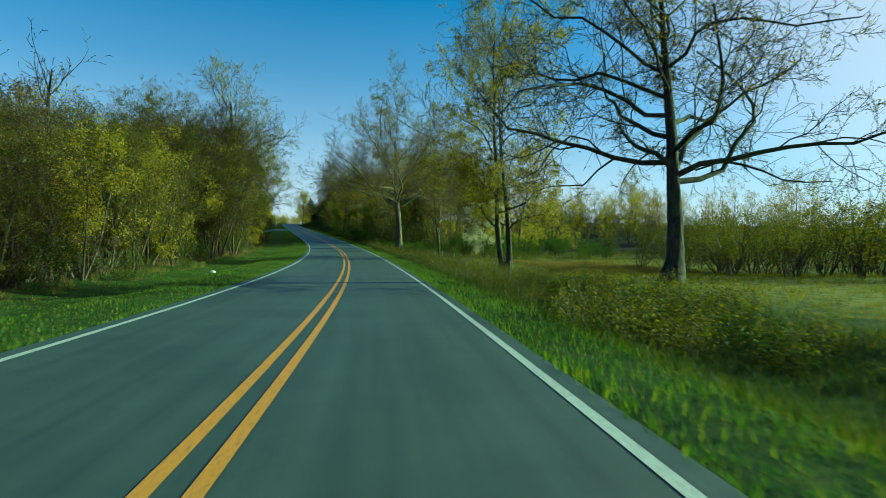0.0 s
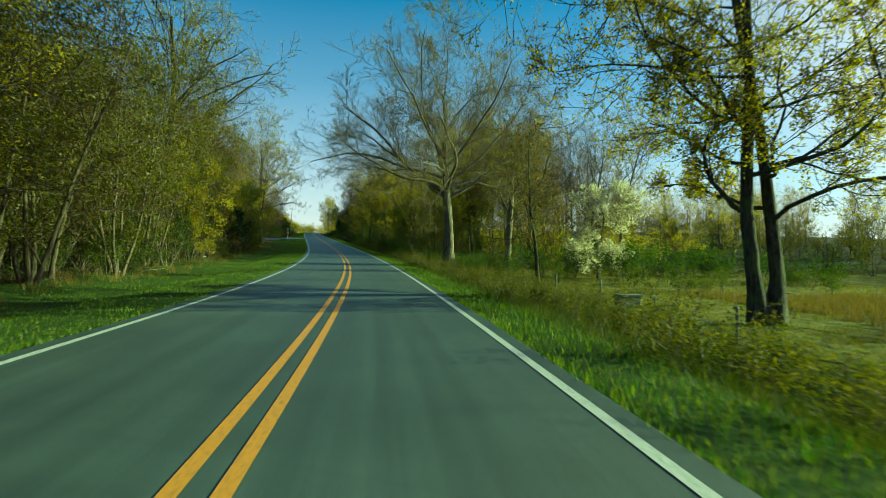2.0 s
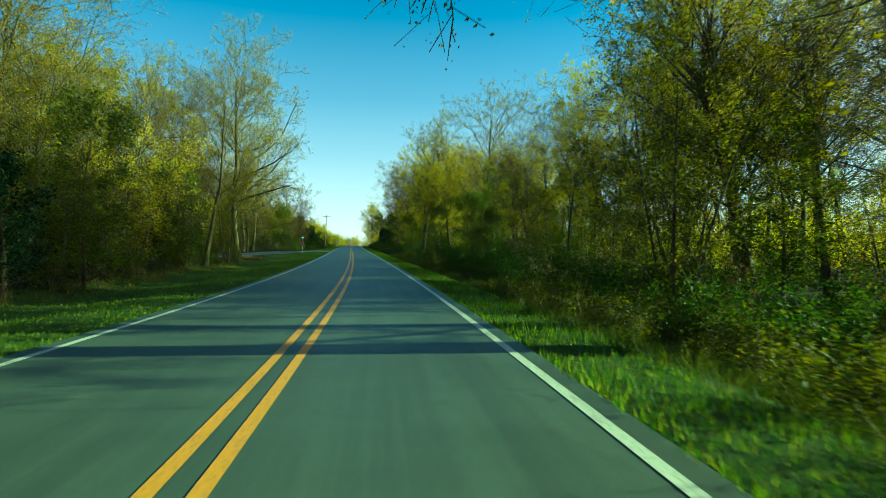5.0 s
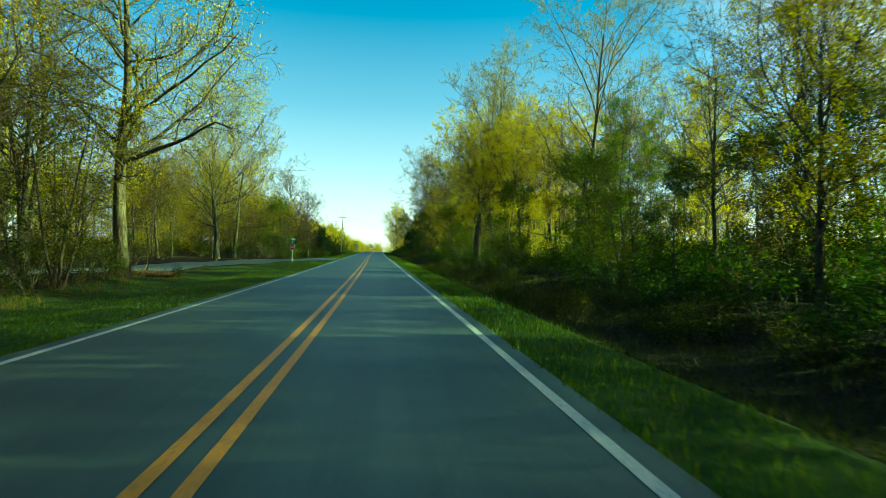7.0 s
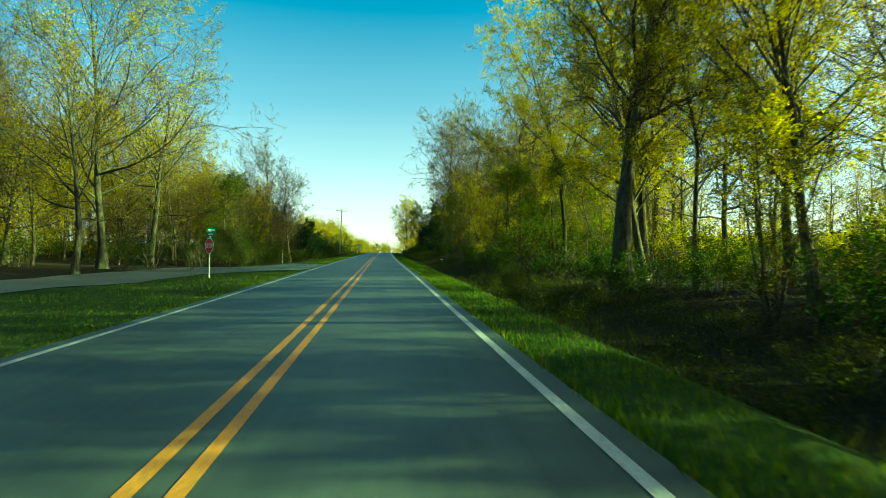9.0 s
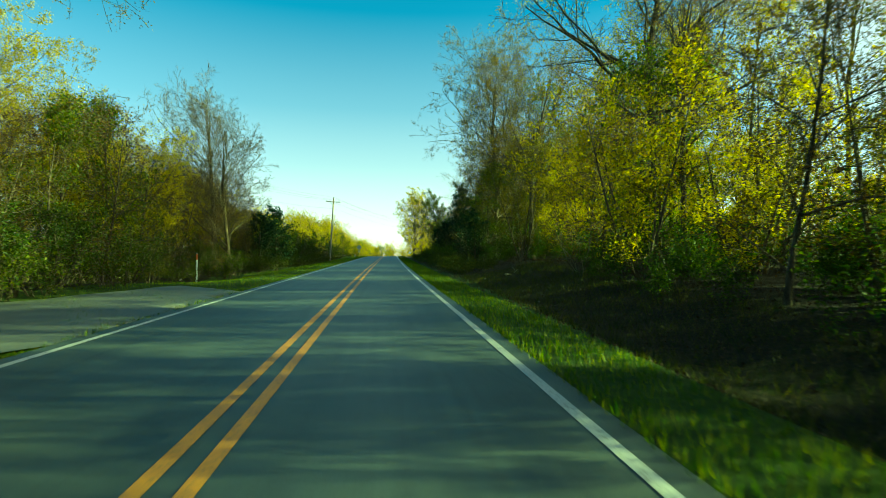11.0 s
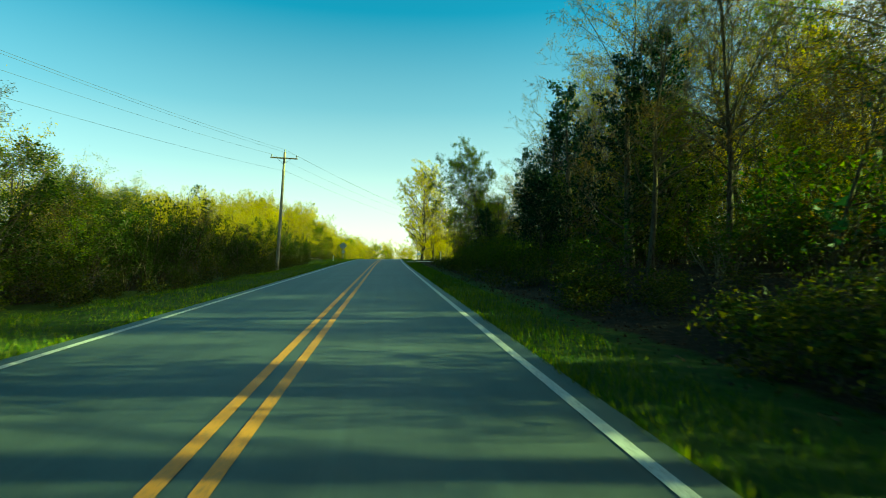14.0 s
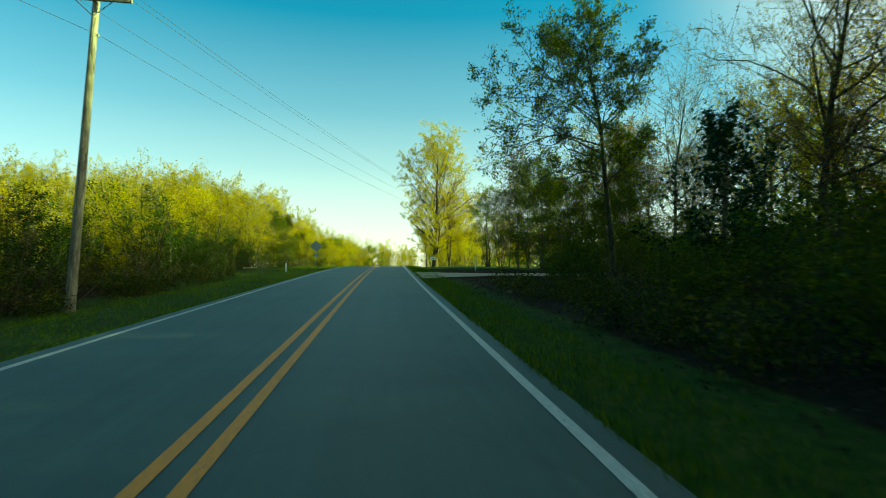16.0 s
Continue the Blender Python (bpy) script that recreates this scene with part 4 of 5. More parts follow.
# right woods
SPOTS += scatter(rng, [A, D, F_, A, G, C], 26, 90, 172, 12, 34, 0.75, 1.0, 3.4)
SPOTS += scatter(rng, [C, G, C, F_], 20, 93, 134, 15.5, 33, 0.85, 1.02, 2.6)
SPOTS += scatter(rng, [SMALL[0], SMALL[1], SMALL[3]], 34, 88, 172, 9.5, 24, 0.35, 0.6, 1.5)
SPOTS += scatter(rng, [C, G, F_], 5, 209, 226, 10, 30, 0.8, 1.0, 2.8)
SPOTS += scatter(rng, [A, C, F_, A, C], 9, 172, 207, 12.5, 34, 0.8, 1.0, 3.4)
SPOTS += scatter(rng, [C, G, B, C], 24, 224, 284, 9.5, 34, 0.8, 1.0, 2.8)
SPOTS += scatter(rng, SMALL, 22, 170, 212, 9.5, 20, 0.3, 0.5, 1.4)
SPOTS += scatter(rng, [SMALL[0], SMALL[1], SMALL[3]], 30, 212, 278, 8.8, 20, 0.3, 0.55, 1.2)
SPOTS += scatter(rng, [SMALL[0], SMALL[1], SMALL[3]], 24, 291, 318, 11.5, 26, 0.6, 0.95, 1.5)
SPOTS += scatter(rng, [SMALL[2], D, D], 22, 342, 440, 8, 30, 0.35, 0.55, 2.6)
SPOTS += scatter(rng, [G, B, E_, F_], 12, 262, 302, 15, 40, 0.75, 1.0, 2.4)
SPOTS += scatter(rng, [SMALL[2], SMALL[2], SMALL[0]], 36, 318, 440, -15, -8.5, 0.75, 1.0, 1.5)
SPOTS += scatter(rng, [SMALL[2], SMALL[2], D], 26, 322, 420, 6.4, 15, 0.4, 0.7, 1.5)
SPOTS += [sized(F_, 249, 14.5, 0, 17), sized(C, 257, 16, 80, 16.5), sized(A, 262, 20, 30, 17)]
SPOTS += [(CEDARS[0], 96, -10.3, 0, 0.9), (CEDARS[0], 222, -10.2, 90, 1.05), (CEDARS[0], 226, -9.4, 10, 1.22), (CEDARS[0], 229, -10.8, 200, 0.95), (CEDARS[0], 221, 8.6, 40, 0.9),
          (CEDARS[1], 236, 10.2, 10, 1.0), (CEDARS[0], 244, 9.0, 10, 0.9), (CEDARS[1], 252, 12.0, 70, 1.1), (CEDARS[0], 214, 8.4, 40, 0.85),
          (CEDARS[1], 240, 13.5, 130, 1.3), (CEDARS[1], 246, 11.0, 220, 1.2), (CEDARS[1], 256, 11.2, 300, 0.95), (CEDARS[0], 262, 9.2, 80, 0.8)]
woods(SPOTS)

# ---- undergrowth and far woods ----
undergrowth("undergrowth", "tangled low undergrowth with fresh green leaves at the woodland edge", 201,
            [(60, 60, 92, 9.5, 30, 0.4, 0.9), (70, 8, 70, -17, -10, 0.6, 1.2), (90, 70, 138, -17, -10.2, 0.6, 1.1),
             (60, 182, 240, -16, -8.5, 0.6, 1.2), (90, 100, 215, -32, -20, 0.9, 1.6), (50, 120, 196, 13, 27, 0.7, 1.2), (70, 222, 295, 13, 27, 0.9, 1.7), (20, 232, 312, -17, -10, 0.7, 1.2), (50, 290, 430, -30, -12, 0.9, 1.7), (46, 250, 280, 11, 36, 0.9, 1.7), (24, 292, 312, 14, 34, 0.8, 1.3), (26, 318, 350, 10, 26, 0.6, 1.1), (34, 236, 276, 6.8, 10, 0.5, 1.1), (60, 88, 172, 13, 30, 0.8, 1.4)], 1.9, 7, 0.05, LEAF_GREEN, BARK_BROWN)
undergrowth("sunlit_understory", "tall leafy understory in yellow-green spring leaf inside the woods", 209,
            [(20, 104, 205, 15, 22, 0.6, 1.0), (70, 100, 210, 22, 44, 0.8, 1.5), (60, 84, 128, 20, 44, 0.6, 1.2), (50, 148, 215, -44, -25, 0.6, 1.2)], 3.6, 12, 0.05, LEAF_YELLOW, BARK_BROWN)
undergrowth("brushwood", "leafless grey-brown brush and thin stems in the woods", 202,
            [(60, 8, 72, -20, -10.5, 0.7, 1.3), (60, 72, 140, -20, -11, 0.6, 1.2), (60, 86, 172, 9, 20, 0.6, 1.1), (60, 172, 290, 9, 18, 0.6, 1.2), (60, 182, 300, -20, -10, 0.6, 1.1)], 2.6, 2, 0.045, LEAF_BUD, BARK_GREY)
# bushes whose shade is painted in through the darker leaf colour
undergrowth("roadside_bushes", "dense roadside bushes, green leaves darkened to stand for shade", 207,
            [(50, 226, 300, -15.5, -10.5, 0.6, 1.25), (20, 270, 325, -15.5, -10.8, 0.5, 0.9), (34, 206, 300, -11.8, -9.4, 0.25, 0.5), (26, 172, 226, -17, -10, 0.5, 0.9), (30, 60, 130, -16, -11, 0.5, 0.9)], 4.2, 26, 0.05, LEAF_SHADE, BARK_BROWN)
# leaf colour carries the shade; the last row is added to darken the bank
undergrowth("shaded_undergrowth", "low green undergrowth with the shade of roadside trees in its leaf colour", 208,
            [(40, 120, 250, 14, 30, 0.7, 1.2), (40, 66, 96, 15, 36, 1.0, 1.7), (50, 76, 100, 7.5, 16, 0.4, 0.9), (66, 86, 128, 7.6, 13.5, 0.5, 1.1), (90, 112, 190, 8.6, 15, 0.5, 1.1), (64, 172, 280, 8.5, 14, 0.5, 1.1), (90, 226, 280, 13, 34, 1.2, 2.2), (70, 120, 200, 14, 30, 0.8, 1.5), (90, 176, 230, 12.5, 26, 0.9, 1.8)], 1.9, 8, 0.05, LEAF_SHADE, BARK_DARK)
undergrowth("field_thicket", "dense thicket of tall bushes at the edge of the field", 205,
            [(44, 10, 72, -24, -11.5, 0.8, 1.6), (60, 22, 50, 25, 42, 0.7, 1.15), (50, 0, 30, 34, 52, 0.6, 1.0), (16, 60, 100, 40, 66, 0.7, 1.2), (110, 20, 170, 54, 72, 0.9, 1.5)], 4.6, 14, 0.055, LEAF_THICKET, BARK_BROWN)
undergrowth("roadside_brush", "tangled waist-high olive and dry brush between the road and the field", 210,
            [(300, 8, 100, 5.0, 10.0, 0.6, 1.25), (60, 100, 175, 6.2, 9.5, 0.5, 1.0)], 0.95, 7, 0.026, LEAF_THICKET, BARK_GREY)
undergrowth("ditch_weeds", "low leafy weeds and briars filling the ditch", 206,
            [(110, -2, 92, 5.2, 9.5, 0.6, 1.3), (60, 92, 170, 5.8, 8.5, 0.6, 1.2), (40, 20, 150, -12, -9.5, 0.6, 1.2), (60, 230, 312, -11, -8.5, 0.8, 1.8), (110, 200, 274, 5.6, 9, 0.8, 1.8)], 0.55, 5, 0.03, WEED, BARK_BROWN)
# the 80 trees at 230 to 296 m, right, are added to shade the road
far_woods("far_woods", "distant band of spring woodland in yellow-green leaf, with trees added to block sun", 203,
          [(30, 10, 140, -50, -26, 0.7, 1.1), (40, 140, 300, -70, -30, 0.8, 1.1), (14, 100, 170, 40, 70, 0.5, 0.7), (80, 230, 296, 28, 62, 0.7, 1.1), (50, 440, 600, -60, -10, 0.7, 1.1), (30, 440, 600, 10, 60, 0.7, 1.1), (150, 290, 440, -52, -15, 0.55, 0.8), (20, 250, 298, 24, 60, 0.5, 0.8), (40, 380, 470, 16, 60, 0.4, 0.6), (50, 236, 300, -50, -20, 0.5, 0.85), (50, 158, 232, -48, -24, 0.5, 0.85)], BARK_BROWN, LEAF_YELLOW)
far_woods("far_treeline", "distant dark treeline behind the open field", 204,
          [(40, 70, 290, 66, 100, 0.65, 1.0), (30, -40, 90, 90, 150, 0.7, 1.0), (110, 40, 230, 62, 95, 0.4, 0.65)], BARK_BROWN, LEAF_OAK)

# ---- grass ----
blades("verge_grass", "short bright green grass on the road verge", GRASS, 301, 110000, -2, 150, -LEFT_EDGE - 0.28, -11.5, 0.10, 0.008, power=1.3)
blades("verge_grass", "short bright green grass on the road verge", GRASS, 302, 90000, 150, 330, -LEFT_EDGE - 0.28, -9.5, 0.11, 0.008, power=1.4)
blades("verge_grass", "bright green grass along the road edge", GRASS, 303, 110000, -2, 330, RIGHT_EDGE + 0.24, 4.7, 0.13, 0.008)
blades("tall_weeds", "tall rough weeds and dry stalks in the ditch", WEED, 304, 110000, -2, 92, 4.4, 10.5, 0.28, 0.006, lean=0.7)
blades("meadow_grass", "sunlit yellow-green grass in the open meadow", MEADOW, 305, 130000, -2, 92, 9.0, 46, 0.24, 0.008, lean=0.5, clump=14)
blades("tall_weeds", "tall rough weeds at the woodland edge", WEED, 306, 60000, 92, 200, 5.2, 10, 0.24, 0.006, lean=0.7)
blades("dry_grass", "pale dry grass at the foot of the thicket", STRAW, 307, 9000, 4, 140, -12, -9, 0.4, 0.006, clump=18)


def litter(name, seed, count, s0, s1, lat0, lat1):
    r = np.random.RandomState(seed)
    P = place(r.uniform(s0, s1, count), r.uniform(lat0, lat1, count), 0.02)
    return tagged(mesh_object(name, *leaf_slips(r, P, 0.04), DEAD_LEAF), "scattered brown dead leaves on the woodland ground", "leaf litter", kind="stuff")


litter("leaf_litter", 311, 26000, 165, 300, 4.8, 13)
litter("leaf_litter", 312, 20000, 92, 168, 5.2, 12)
litter("leaf_litter", 313, 8000, 60, 150, -15, -9)
blades("straw_patch", "orange-tan patch of dry grass in the field", STRAW, 308, 20000, 42, 60, 17, 28, 0.35, 0.012, clump=8)


# ---- posts, signs, wires ----
def box(bm, x, y, z, sx, sy, sz, m=None):
    """A bevelled block centred at x, y, z."""
    r = bmesh.ops.create_cube(bm, size=1.0, matrix=(m or Matrix()) @ Matrix.Translation((x, y, z)) @ Matrix.Diagonal((sx, sy, sz, 1)))
    edges = list({e for v in r["verts"] for e in v.link_edges})
    bmesh.ops.bevel(bm, geom=edges, offset=min(sx, sy, sz) * 0.12, segments=1, affect="EDGES")


def rod(bm, a, b, r0, r1=None, sides=10):
    a, b = Vector(a), Vector(b)
    d = b - a
    m = Matrix.Translation((a + b) / 2) @ d.to_track_quat("Z", "Y").to_matrix().to_4x4()
    bmesh.ops.create_cone(bm, cap_ends=True, segments=sides, radius1=r0, radius2=r1 if r1 is not None else r0, depth=d.length, matrix=m)


def shape(*builders):
    bm = bmesh.new()
    for f in builders:
        f(bm)
    return bm


def metal(name, col, rough, metallic=1.0):
    m = rough_surface(name, [(0.3, tuple(c * 0.8 for c in col)), (0.7, col)], 6.0, [(0.3, col), (0.7, tuple(c * 0.7 for c in col))], 1.0, rough=rough, bump=0.1)
    m.node_tree.nodes["Principled BSDF"].inputs["Metallic"].default_value = metallic
    return m


POLE_WOOD = bark("weathered_pole_wood", (0.16, 0.13, 0.09), (0.38, 0.32, 0.23))
GALV = metal("galvanised_steel", (0.45, 0.46, 0.46), 0.5)
ALU_BACK = metal("dull_aluminium_sign_back", (0.33, 0.35, 0.36), 0.6)
RED = paint("red_sign_face", (0.50, 0.02, 0.02), (0.42, 0.03, 0.03))
GREEN_SIGN = paint("green_sign_face", (0.01, 0.22, 0.13), (0.02, 0.18, 0.11))
SIGN_WHITE = paint("white_sign_paint", (0.75, 0.75, 0.73), (0.6, 0.6, 0.57))
BLACK = material("black_print", (0.02, 0.02, 0.02), 0.6)[0]
GLASS_CERAMIC = material("glazed_grey_insulator", (0.20, 0.19, 0.18), 0.25, 0.5)[0]
WIRE = material("dark_weathered_wire", (0.03, 0.03, 0.03), 0.6)[0]
STONE = rough_surface("pale_stone", [(0.3, (0.45, 0.44, 0.40)), (0.7, (0.68, 0.66, 0.60))], 5.0, bump_scale=18.0, bump=0.6)
DARK_STONE = rough_surface("mossy_stone", [(0.3, (0.05, 0.045, 0.035)), (0.7, (0.13, 0.115, 0.09))], 5.0, bump_scale=18.0, bump=0.6)
FENCE_WOOD = bark("grey_fence_wood", (0.10, 0.09, 0.07), (0.26, 0.23, 0.18))
BOX_GREEN = metal("pale_green_cabinet_paint", (0.12, 0.13, 0.11), 0.7, 0.0)

ARM_Z, POLE_TOP = 9.75, 10.35


def utility_pole(s, lat, turn, tilt, lift=0.0):
    root = new("utility_pole")
    part("post", shape(lambda b: rod(b, (0, 0, -1.2), (0, 0, POLE_TOP), 0.165, 0.105, 14)), POLE_WOOD, root)
    part("crossarm", shape(lambda b: box(b, 0, -0.15, ARM_Z, 2.44, 0.10, 0.12)), POLE_WOOD, root, "weathered wooden crossarm")
    for x in (-1, 1):
        part("brace", shape(lambda b: rod(b, (x * 0.62, -0.16, ARM_Z - 0.05), (x * 0.03, -0.13, ARM_Z - 0.55), 0.018, None, 6)), GALV, root)
    for x, y, z in ((-1.12, -0.15, ARM_Z + 0.06), (1.12, -0.15, ARM_Z + 0.06), (0.0, 0.0, POLE_TOP)):
        ins = part("insulator", shape(lambda b: rod(b, (x, y, z + 0.02), (x, y, z + 0.12), 0.025, None, 8), lambda b: rod(b, (x, y, z + 0.10), (x, y, z + 0.16), 0.075, 0.06, 10),
                                      lambda b: rod(b, (x, y, z + 0.16), (x, y, z + 0.24), 0.05, 0.035, 10)), GLASS_CERAMIC, root, "grey ceramic insulator")
    part("bracket", shape(lambda b: box(b, 0.12, 0, ARM_Z - 1.15, 0.12, 0.06, 0.10)), GALV, root)
    part("ground_wire", shape(lambda b: rod(b, (0.0, -0.155, 0.0), (0.0, -0.12, ARM_Z - 1.2), 0.008, None, 5)), WIRE, root)
    x, y, z = place(s, lat)
    root.matrix_world = pose(x, y, z + lift, 0, tilt, turn)
    bpy.context.view_layer.update()
    return tagged(root, "weathered wooden utility pole with a crossarm and insulators", "utility pole", "utility poles")


POLES = [utility_pole(204, -24, 20, 0), utility_pole(269, -8.6, 8, 3.0, 0.45), utility_pole(345, 10.5, 8, 0)]
ENDS = [(-1.12, -0.15, ARM_Z + 0.30), (1.12, -0.15, ARM_Z + 0.30), (0.0, 0.0, POLE_TOP + 0.22), (0.18, 0, ARM_Z - 1.15)]


def wire(a, b, sag, thick=0.0075):
    k = 24
    u = np.linspace(0, 1, k)[:, None]
    P = np.array(a)[None] * (1 - u) + np.array(b)[None] * u
    P[:, 2] -= 4 * sag * (u * (1 - u))[:, 0]
    V, F = tubes(P[None], np.full((1, k), thick), 5)
    return tagged(mesh_object("power_line", V, F, WIRE), "thin dark power line strung between utility poles", "power line", "power lines")


for p, q in ((0, 1), (1, 2)):
    for e_ in ENDS:
        wire(POLES[p].matrix_world @ Vector(e_), POLES[q].matrix_world @ Vector(e_), 0.9)


def octagon(bm, r, z, y, thick):
    m = Matrix.Translation((0, y, z)) @ Matrix.Rotation(radians(90), 4, "X") @ Matrix.Rotation(radians(22.5), 4, "Z")
    bmesh.ops.create_cone(bm, cap_ends=True, segments=8, radius1=r, radius2=r, depth=thick, matrix=m)


def stop_sign(s, lat, turn):
    root = new("stop_sign")
    part("post", shape(lambda b: box(b, 0, 0.03, 1.15, 0.055, 0.04, 2.9)), GALV, root)
    plate = part("plate", shape(lambda b: octagon(b, 0.41, 1.82, 0.0, 0.006)), SIGN_WHITE, root, "red octagonal stop plate with white border")
    part("face", shape(lambda b: octagon(b, 0.385, 1.82, -0.006, 0.004)), RED, plate)
    cu = bpy.data.curves.new("word", "FONT")
    cu.body, cu.size, cu.align_x, cu.align_y, cu.extrude = "STOP", 0.30, "CENTER", "CENTER", 0.001
    word = new("word", cu)
    word.matrix_world = pose(0, -0.011, 1.82, 90, 0, 0)
    bpy.context.view_layer.update()
    me = bpy.data.meshes.new_from_object(word.evaluated_get(bpy.context.evaluated_depsgraph_get()))
    me.transform(word.matrix_world)
    bpy.data.objects.remove(word)
    me.materials.clear()
    me.materials.append(SIGN_WHITE)
    lettering = new("lettering", me)
    lettering.parent = plate
    for turn_, z, w in ((0, 2.40, 0.58), (90, 2.62, 0.5)):
        m = Matrix.Rotation(radians(turn_), 4, "Z")
        blade = part("street_name_plate", shape(lambda b: box(b, 0.1, 0, z, w, 0.008, 0.19, m)), GREEN_SIGN, root, "green street name plate")
        part("mark", shape(lambda b: box(b, 0.1, -0.007, z, w * 0.7, 0.003, 0.07, m)), SIGN_WHITE, blade)
    x, y, z = place(s, lat)
    root.matrix_world = pose(x, y, z - 0.22, 0, 1.5, turn)
    return tagged(root, "red stop sign with green street name plates on a steel post", "stop sign")


stop_sign(167, -7.4, math.degrees(heading(167)) - 45)


def warning_sign_back(s, lat):
    root = new("warning_sign")
    part("post", shape(lambda b: box(b, 0, -0.03, 1.1, 0.06, 0.04, 3.0)), GALV, root)
    d = Matrix.Translation((0, 0, 2.25)) @ Matrix.Rotation(radians(45), 4, "Y")
    part("plate", shape(lambda b: box(b, 0, 0, 0, 0.91, 0.008, 0.91, d)), ALU_BACK, root, "dull grey back of a diamond plate")
    part("speed_plate", shape(lambda b: box(b, 0, 0, 1.28, 0.46, 0.008, 0.46)), ALU_BACK, root, "dull grey back of a square plate")
    for z in (2.5, 2.0, 1.35, 1.2):
        part("bolt", shape(lambda b: rod(b, (0, -0.06, z), (0, 0.0, z), 0.012, None, 6)), GALV, root)
    x, y, z = place(s, lat)
    root.matrix_world = pose(x, y, z, 0, 0, math.degrees(heading(s)))
    return tagged(root, "back of a diamond warning sign with a small square plate", "road sign")


warning_sign_back(314, -6.6)


ORANGE = paint("faded_orange_paint", (0.55, 0.12, 0.02), (0.40, 0.10, 0.03))


def marker_post(s, lat, height, label, top=BLACK, top_label="dark reflector band", band=0.08):
    root = new("marker_post")
    part("post", shape(lambda b: box(b, 0, 0, height / 2 - 0.15, 0.09, 0.035, height + 0.3)), SIGN_WHITE, root)
    part("cap", shape(lambda b: box(b, 0, 0, height - band * 0.5 - 0.02, 0.096, 0.041, band)), top, root, top_label)
    x, y, z = place(s, lat)
    root.matrix_world = pose(x, y, z, 2, 1, math.degrees(heading(s)))
    return tagged(root, label, "marker post", "marker posts")


marker_post(293, -6.0, 0.75, "short white marker post in the verge grass")
marker_post(203, -9.7, 1.8, "tall white marker post with an orange top", ORANGE, "faded orange band", 0.35)
marker_post(296, 8.4, 1.3, "white marker post beside the gravel drive")


def small_sign(s, lat):
    root = new("drive_sign")
    part("post", shape(lambda b: box(b, 0, 0.03, 0.4, 0.05, 0.05, 1.3)), FENCE_WOOD, root)
    p = part("plate", shape(lambda b: box(b, 0, 0, 0.95, 0.55, 0.012, 0.32)), SIGN_WHITE, root, "small white sign plate")
    part("mark", shape(lambda b: box(b, 0.02, -0.009, 0.95, 0.26, 0.004, 0.07)), BLACK, p)
    x, y, z = place(s, lat)
    root.matrix_world = pose(x, y, z, 0, 0, math.degrees(heading(s)))
    return tagged(root, "small white sign with a dark mark by the drive", "sign")


small_sign(310, 5.9)


def fence_post(s, lat, height, lean):
    ob = new("fence_post", None)
    part("post", shape(lambda b: rod(b, (0, 0, -0.3), (lean, 0, height), 0.055, 0.045, 8)), FENCE_WOOD, ob)
    part("wire_staple", shape(lambda b: box(b, lean * 0.7, -0.055, height * 0.75, 0.02, 0.02, 0.04)), GALV, ob)
    x, y, z = place(s, lat)
    ob.location = (x, y, z)
    return tagged(ob, "old grey wooden fence post in tall grass", "fence post", "fence posts")


for i in range(9):
    fence_post(36 + i * 4.6, 10.2 + 0.2 * math.sin(i * 2.1), 0.98 + 0.12 * math.sin(i * 1.7), 0.06 * math.sin(i * 2.9))
for z_ in (0.40, 0.70, 0.88):
    L_ = place(np.linspace(36, 72.8, 40), np.full(40, 10.2), z_)
    V_, F_q = tubes(L_[None], np.full((1, 40), 0.004), 4)
    tagged(mesh_object("fence_wire", V_, F_q, WIRE), "thin rusty wire strung along fence posts", "fence wire", "fence wires")


def utility_box(s, lat):
    root = new("utility_box")
    part("body", shape(lambda b: box(b, 0, 0, 0.38, 0.86, 0.5, 0.76)), BOX_GREEN, root)
    part("lid", shape(lambda b: box(b, 0, 0, 0.79, 0.92, 0.56, 0.07)), BOX_GREEN, root)
    part("base", shape(lambda b: box(b, 0, 0, -0.03, 0.94, 0.58, 0.12)), DARK_STONE, root, "concrete base")
    x, y, z = place(s, lat)
    root.matrix_world = pose(x, y, z - 0.17, 0, 0, 10)
    return tagged(root, "low dull green utility cabinet standing in weeds", "utility box")


utility_box(52.3, 10.5)


def rock(name, label, s, lat, size, mat, seed):
    rng = np.random.RandomState(seed)
    bm = bmesh.new()
    bmesh.ops.create_icosphere(bm, subdivisions=2, radius=size)
    for v in bm.verts:
        n = noise.noise(v.co * 2.2 / size + Vector((seed, 0, 0)))
        v.co = Vector((v.co.x * 1.25, v.co.y, v.co.z * 0.7)) * (1 + 0.28 * n)
    me = bpy.data.meshes.new(name)
    bm.to_mesh(me)
    bm.free()
    me.materials.append(mat)
    ob = new(name, me)
    x, y, z = place(s, lat, size * 0.25)
    ob.matrix_world = pose(x, y, z, 0, 0, rng.uniform(0, 360))
    return tagged(ob, label, "stone")


rock("stone", "pale white stone lying in the verge grass", 33, -7.1, 0.16, STONE, 1)
rock("stone", "pale flat stone in the verge grass", 78, -12.6, 0.15, STONE, 2)
rock("stone", "pale flat stone in the verge grass", 84, -11.6, 0.14, STONE, 3)
for i in range(9):
    rock("stone", "grey stone on the leaf-littered bank", 186 + i * 10.5, 6.2 + 1.2 * math.sin(i * 3.1), 0.06 + 0.025 * (i % 3), DARK_STONE, 10 + i)


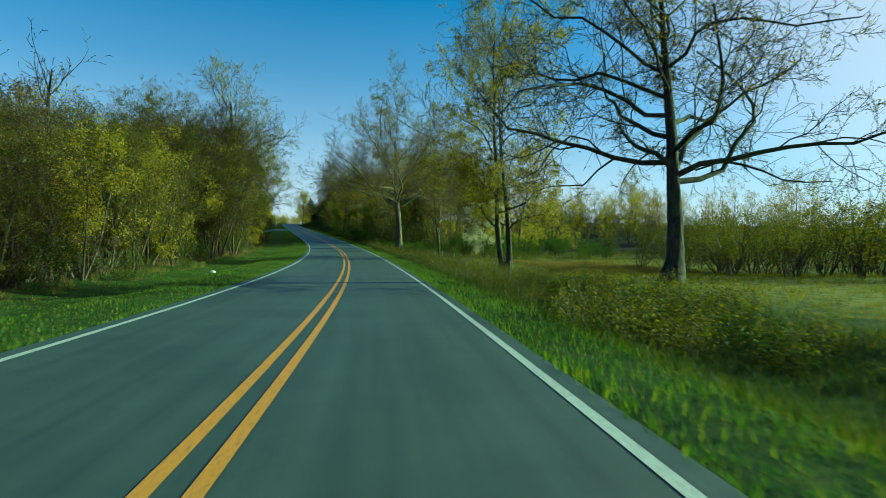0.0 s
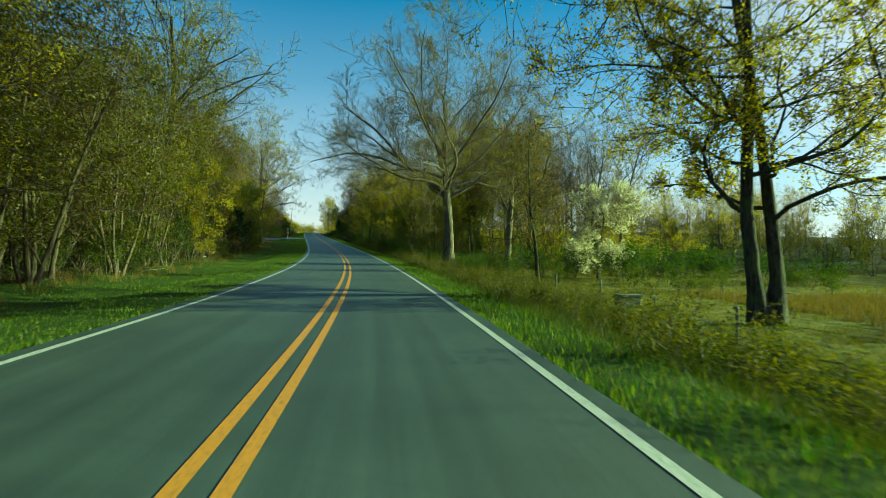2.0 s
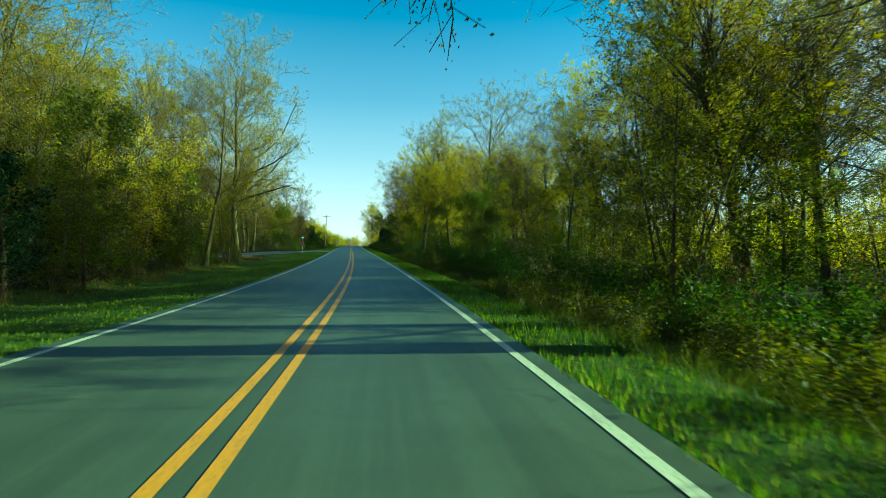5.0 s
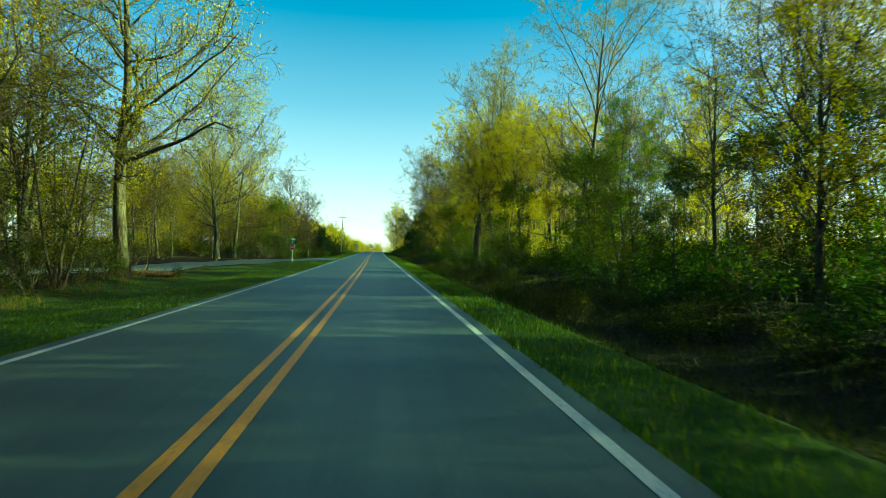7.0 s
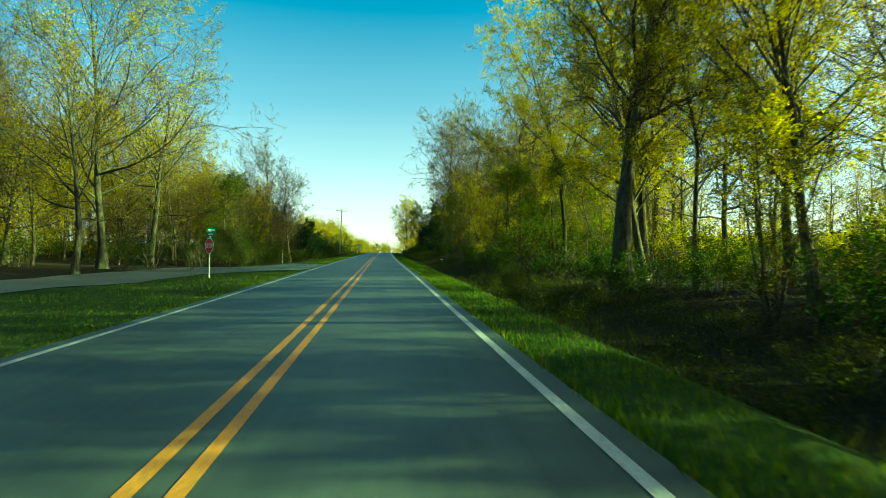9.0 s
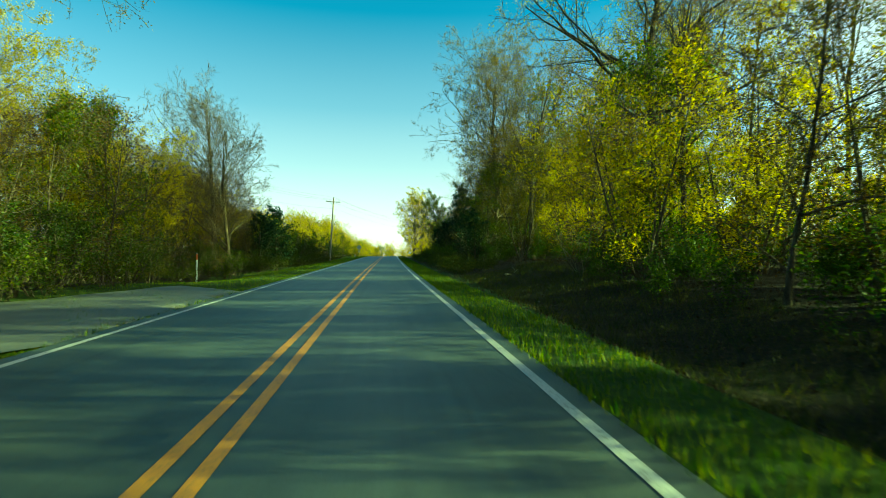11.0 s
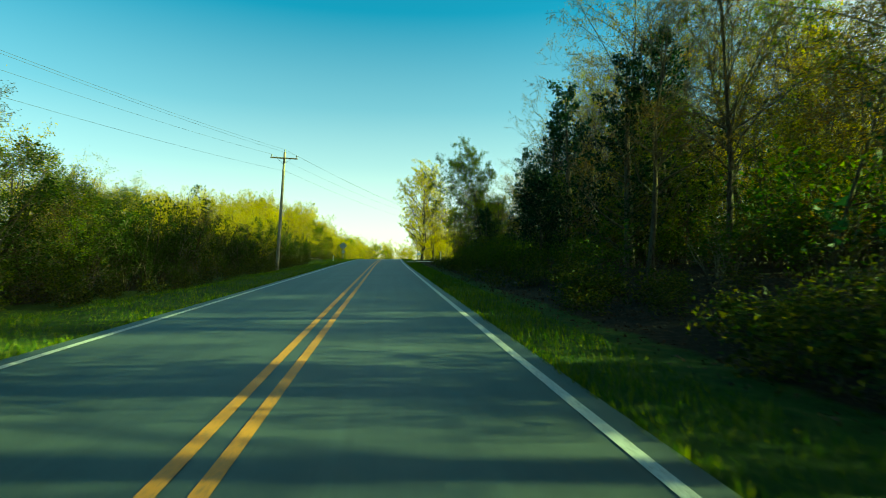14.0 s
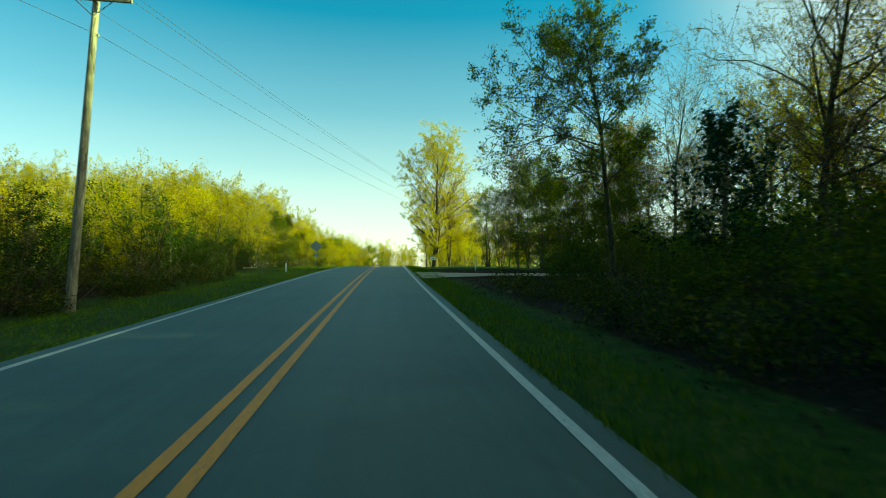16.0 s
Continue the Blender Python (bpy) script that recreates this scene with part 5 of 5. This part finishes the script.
def fallen_branch(s, lat, turn, length, seed):
    rng = np.random.RandomState(seed)
    P = run(rng, np.array([[0, 0, 0.12]]), np.array([[1.0, 0, 0.06]]), np.array([length]), 8, 0.12, 0.0)
    R = np.linspace(0.055, 0.012, 9)[None]
    A, RA = shoots(rng, P, R, 7, 0.2, 45, 0.4, 4, 0.2, 0.04)
    B, RB = shoots(rng, A, RA, 4, 0.2, 45, 0.5, 2, 0.2, 0.0)
    root = new("fallen_branch")
    mesh_object("limb", *tubes(P, R, 6), BARK_PALE, root)
    tagged(mesh_object("twigwork", *joined([tubes(A, RA, 4), tubes(B, RB, 3)]), BARK_PALE, root), kind="stuff")
    x, y, z = place(s, lat)
    root.matrix_world = pose(x, y, z, 0, 0, turn)
    return tagged(root, "pale dead branch lying at the woodland edge", "branch", "fallen branches")


for i, (s_, l_, t_) in enumerate([(90, -14, 20), (138, -11.5, 160), (141, -12.5, 40), (62, -11.2, 70), (214, -12.2, 110), (296, -9.8, 60), (299, -9.4, 130), (110, 8.6, 30), (196, 7.2, 80), (252, 6.6, 20), (207, -12.0, 95)]):
    fallen_branch(s_, l_, t_, 2.6 + 0.5 * (i % 4), 400 + i)

def fallen_log(s, lat, turn, length, girth, seed):
    """A rotten log with a broken end and a stub of a branch."""
    rng = np.random.RandomState(seed)
    P = run(rng, np.array([[0, 0, girth * 0.7]]), np.array([[1.0, 0, 0.0]]), np.array([length]), 10, 0.03, 0.0)
    P[..., 2] = girth * 0.7
    R = np.linspace(girth, girth * 0.7, 11)[None] * rng.uniform(0.9, 1.1, (1, 11))
    V, F = tubes(P, R, 12)
    root = new("fallen_log")
    mesh_object("trunk", V + rng.normal(0, 0.012, V.shape), F, ROTTEN, root, smooth_it=True)
    part("broken_end", shape(lambda b: rod(b, tuple(P[0, 0] + np.array([0.03, 0, 0])), tuple(P[0, 0] - np.array([0.14, 0.02, -0.03])), girth * 0.95, girth * 0.5, 9)), ROTTEN, root, "splintered reddish broken end")
    part("branch_stub", shape(lambda b: rod(b, tuple(P[0, 5]), tuple(P[0, 5] + np.array([0.12, 0.2, girth + 0.3])), 0.05, 0.025, 7)), BARK_PALE, root)
    x, y, z = place(s, lat)
    root.matrix_world = pose(x, y, z, 0, 0, turn)
    return tagged(root, "rotten reddish brown fallen log at the woodland edge", "log")


ROTTEN = bark("rotten_reddish_wood", (0.045, 0.026, 0.014), (0.14, 0.085, 0.045))
fallen_log(137.5, -11.0, 25, 1.8, 0.17, 501)
fallen_log(139.5, -12.0, -30, 1.9, 0.14, 502)

stump = new("broken_trunk")
_P = run(np.random.RandomState(7), np.array([[0, 0, -0.3]]), np.array([[0.03, 0, 1.0]]), np.array([4.2]), 8, 0.02, 0.0)
mesh_object("trunk", *tubes(_P, np.linspace(0.24, 0.15, 9)[None], 9), BARK_PALE, stump, smooth_it=True)
part("splinter", shape(lambda b: rod(b, tuple(_P[0, -1] - np.array([0.03, 0, 0.1])), tuple(_P[0, -1] + np.array([-0.05, 0.03, 0.5])), 0.13, 0.01, 6)), BARK_PALE, stump, "splintered broken top")
stand(stump, 76, -13.6)
tagged(stump, "broken pale dead trunk standing at the woodland edge", "tree trunk")
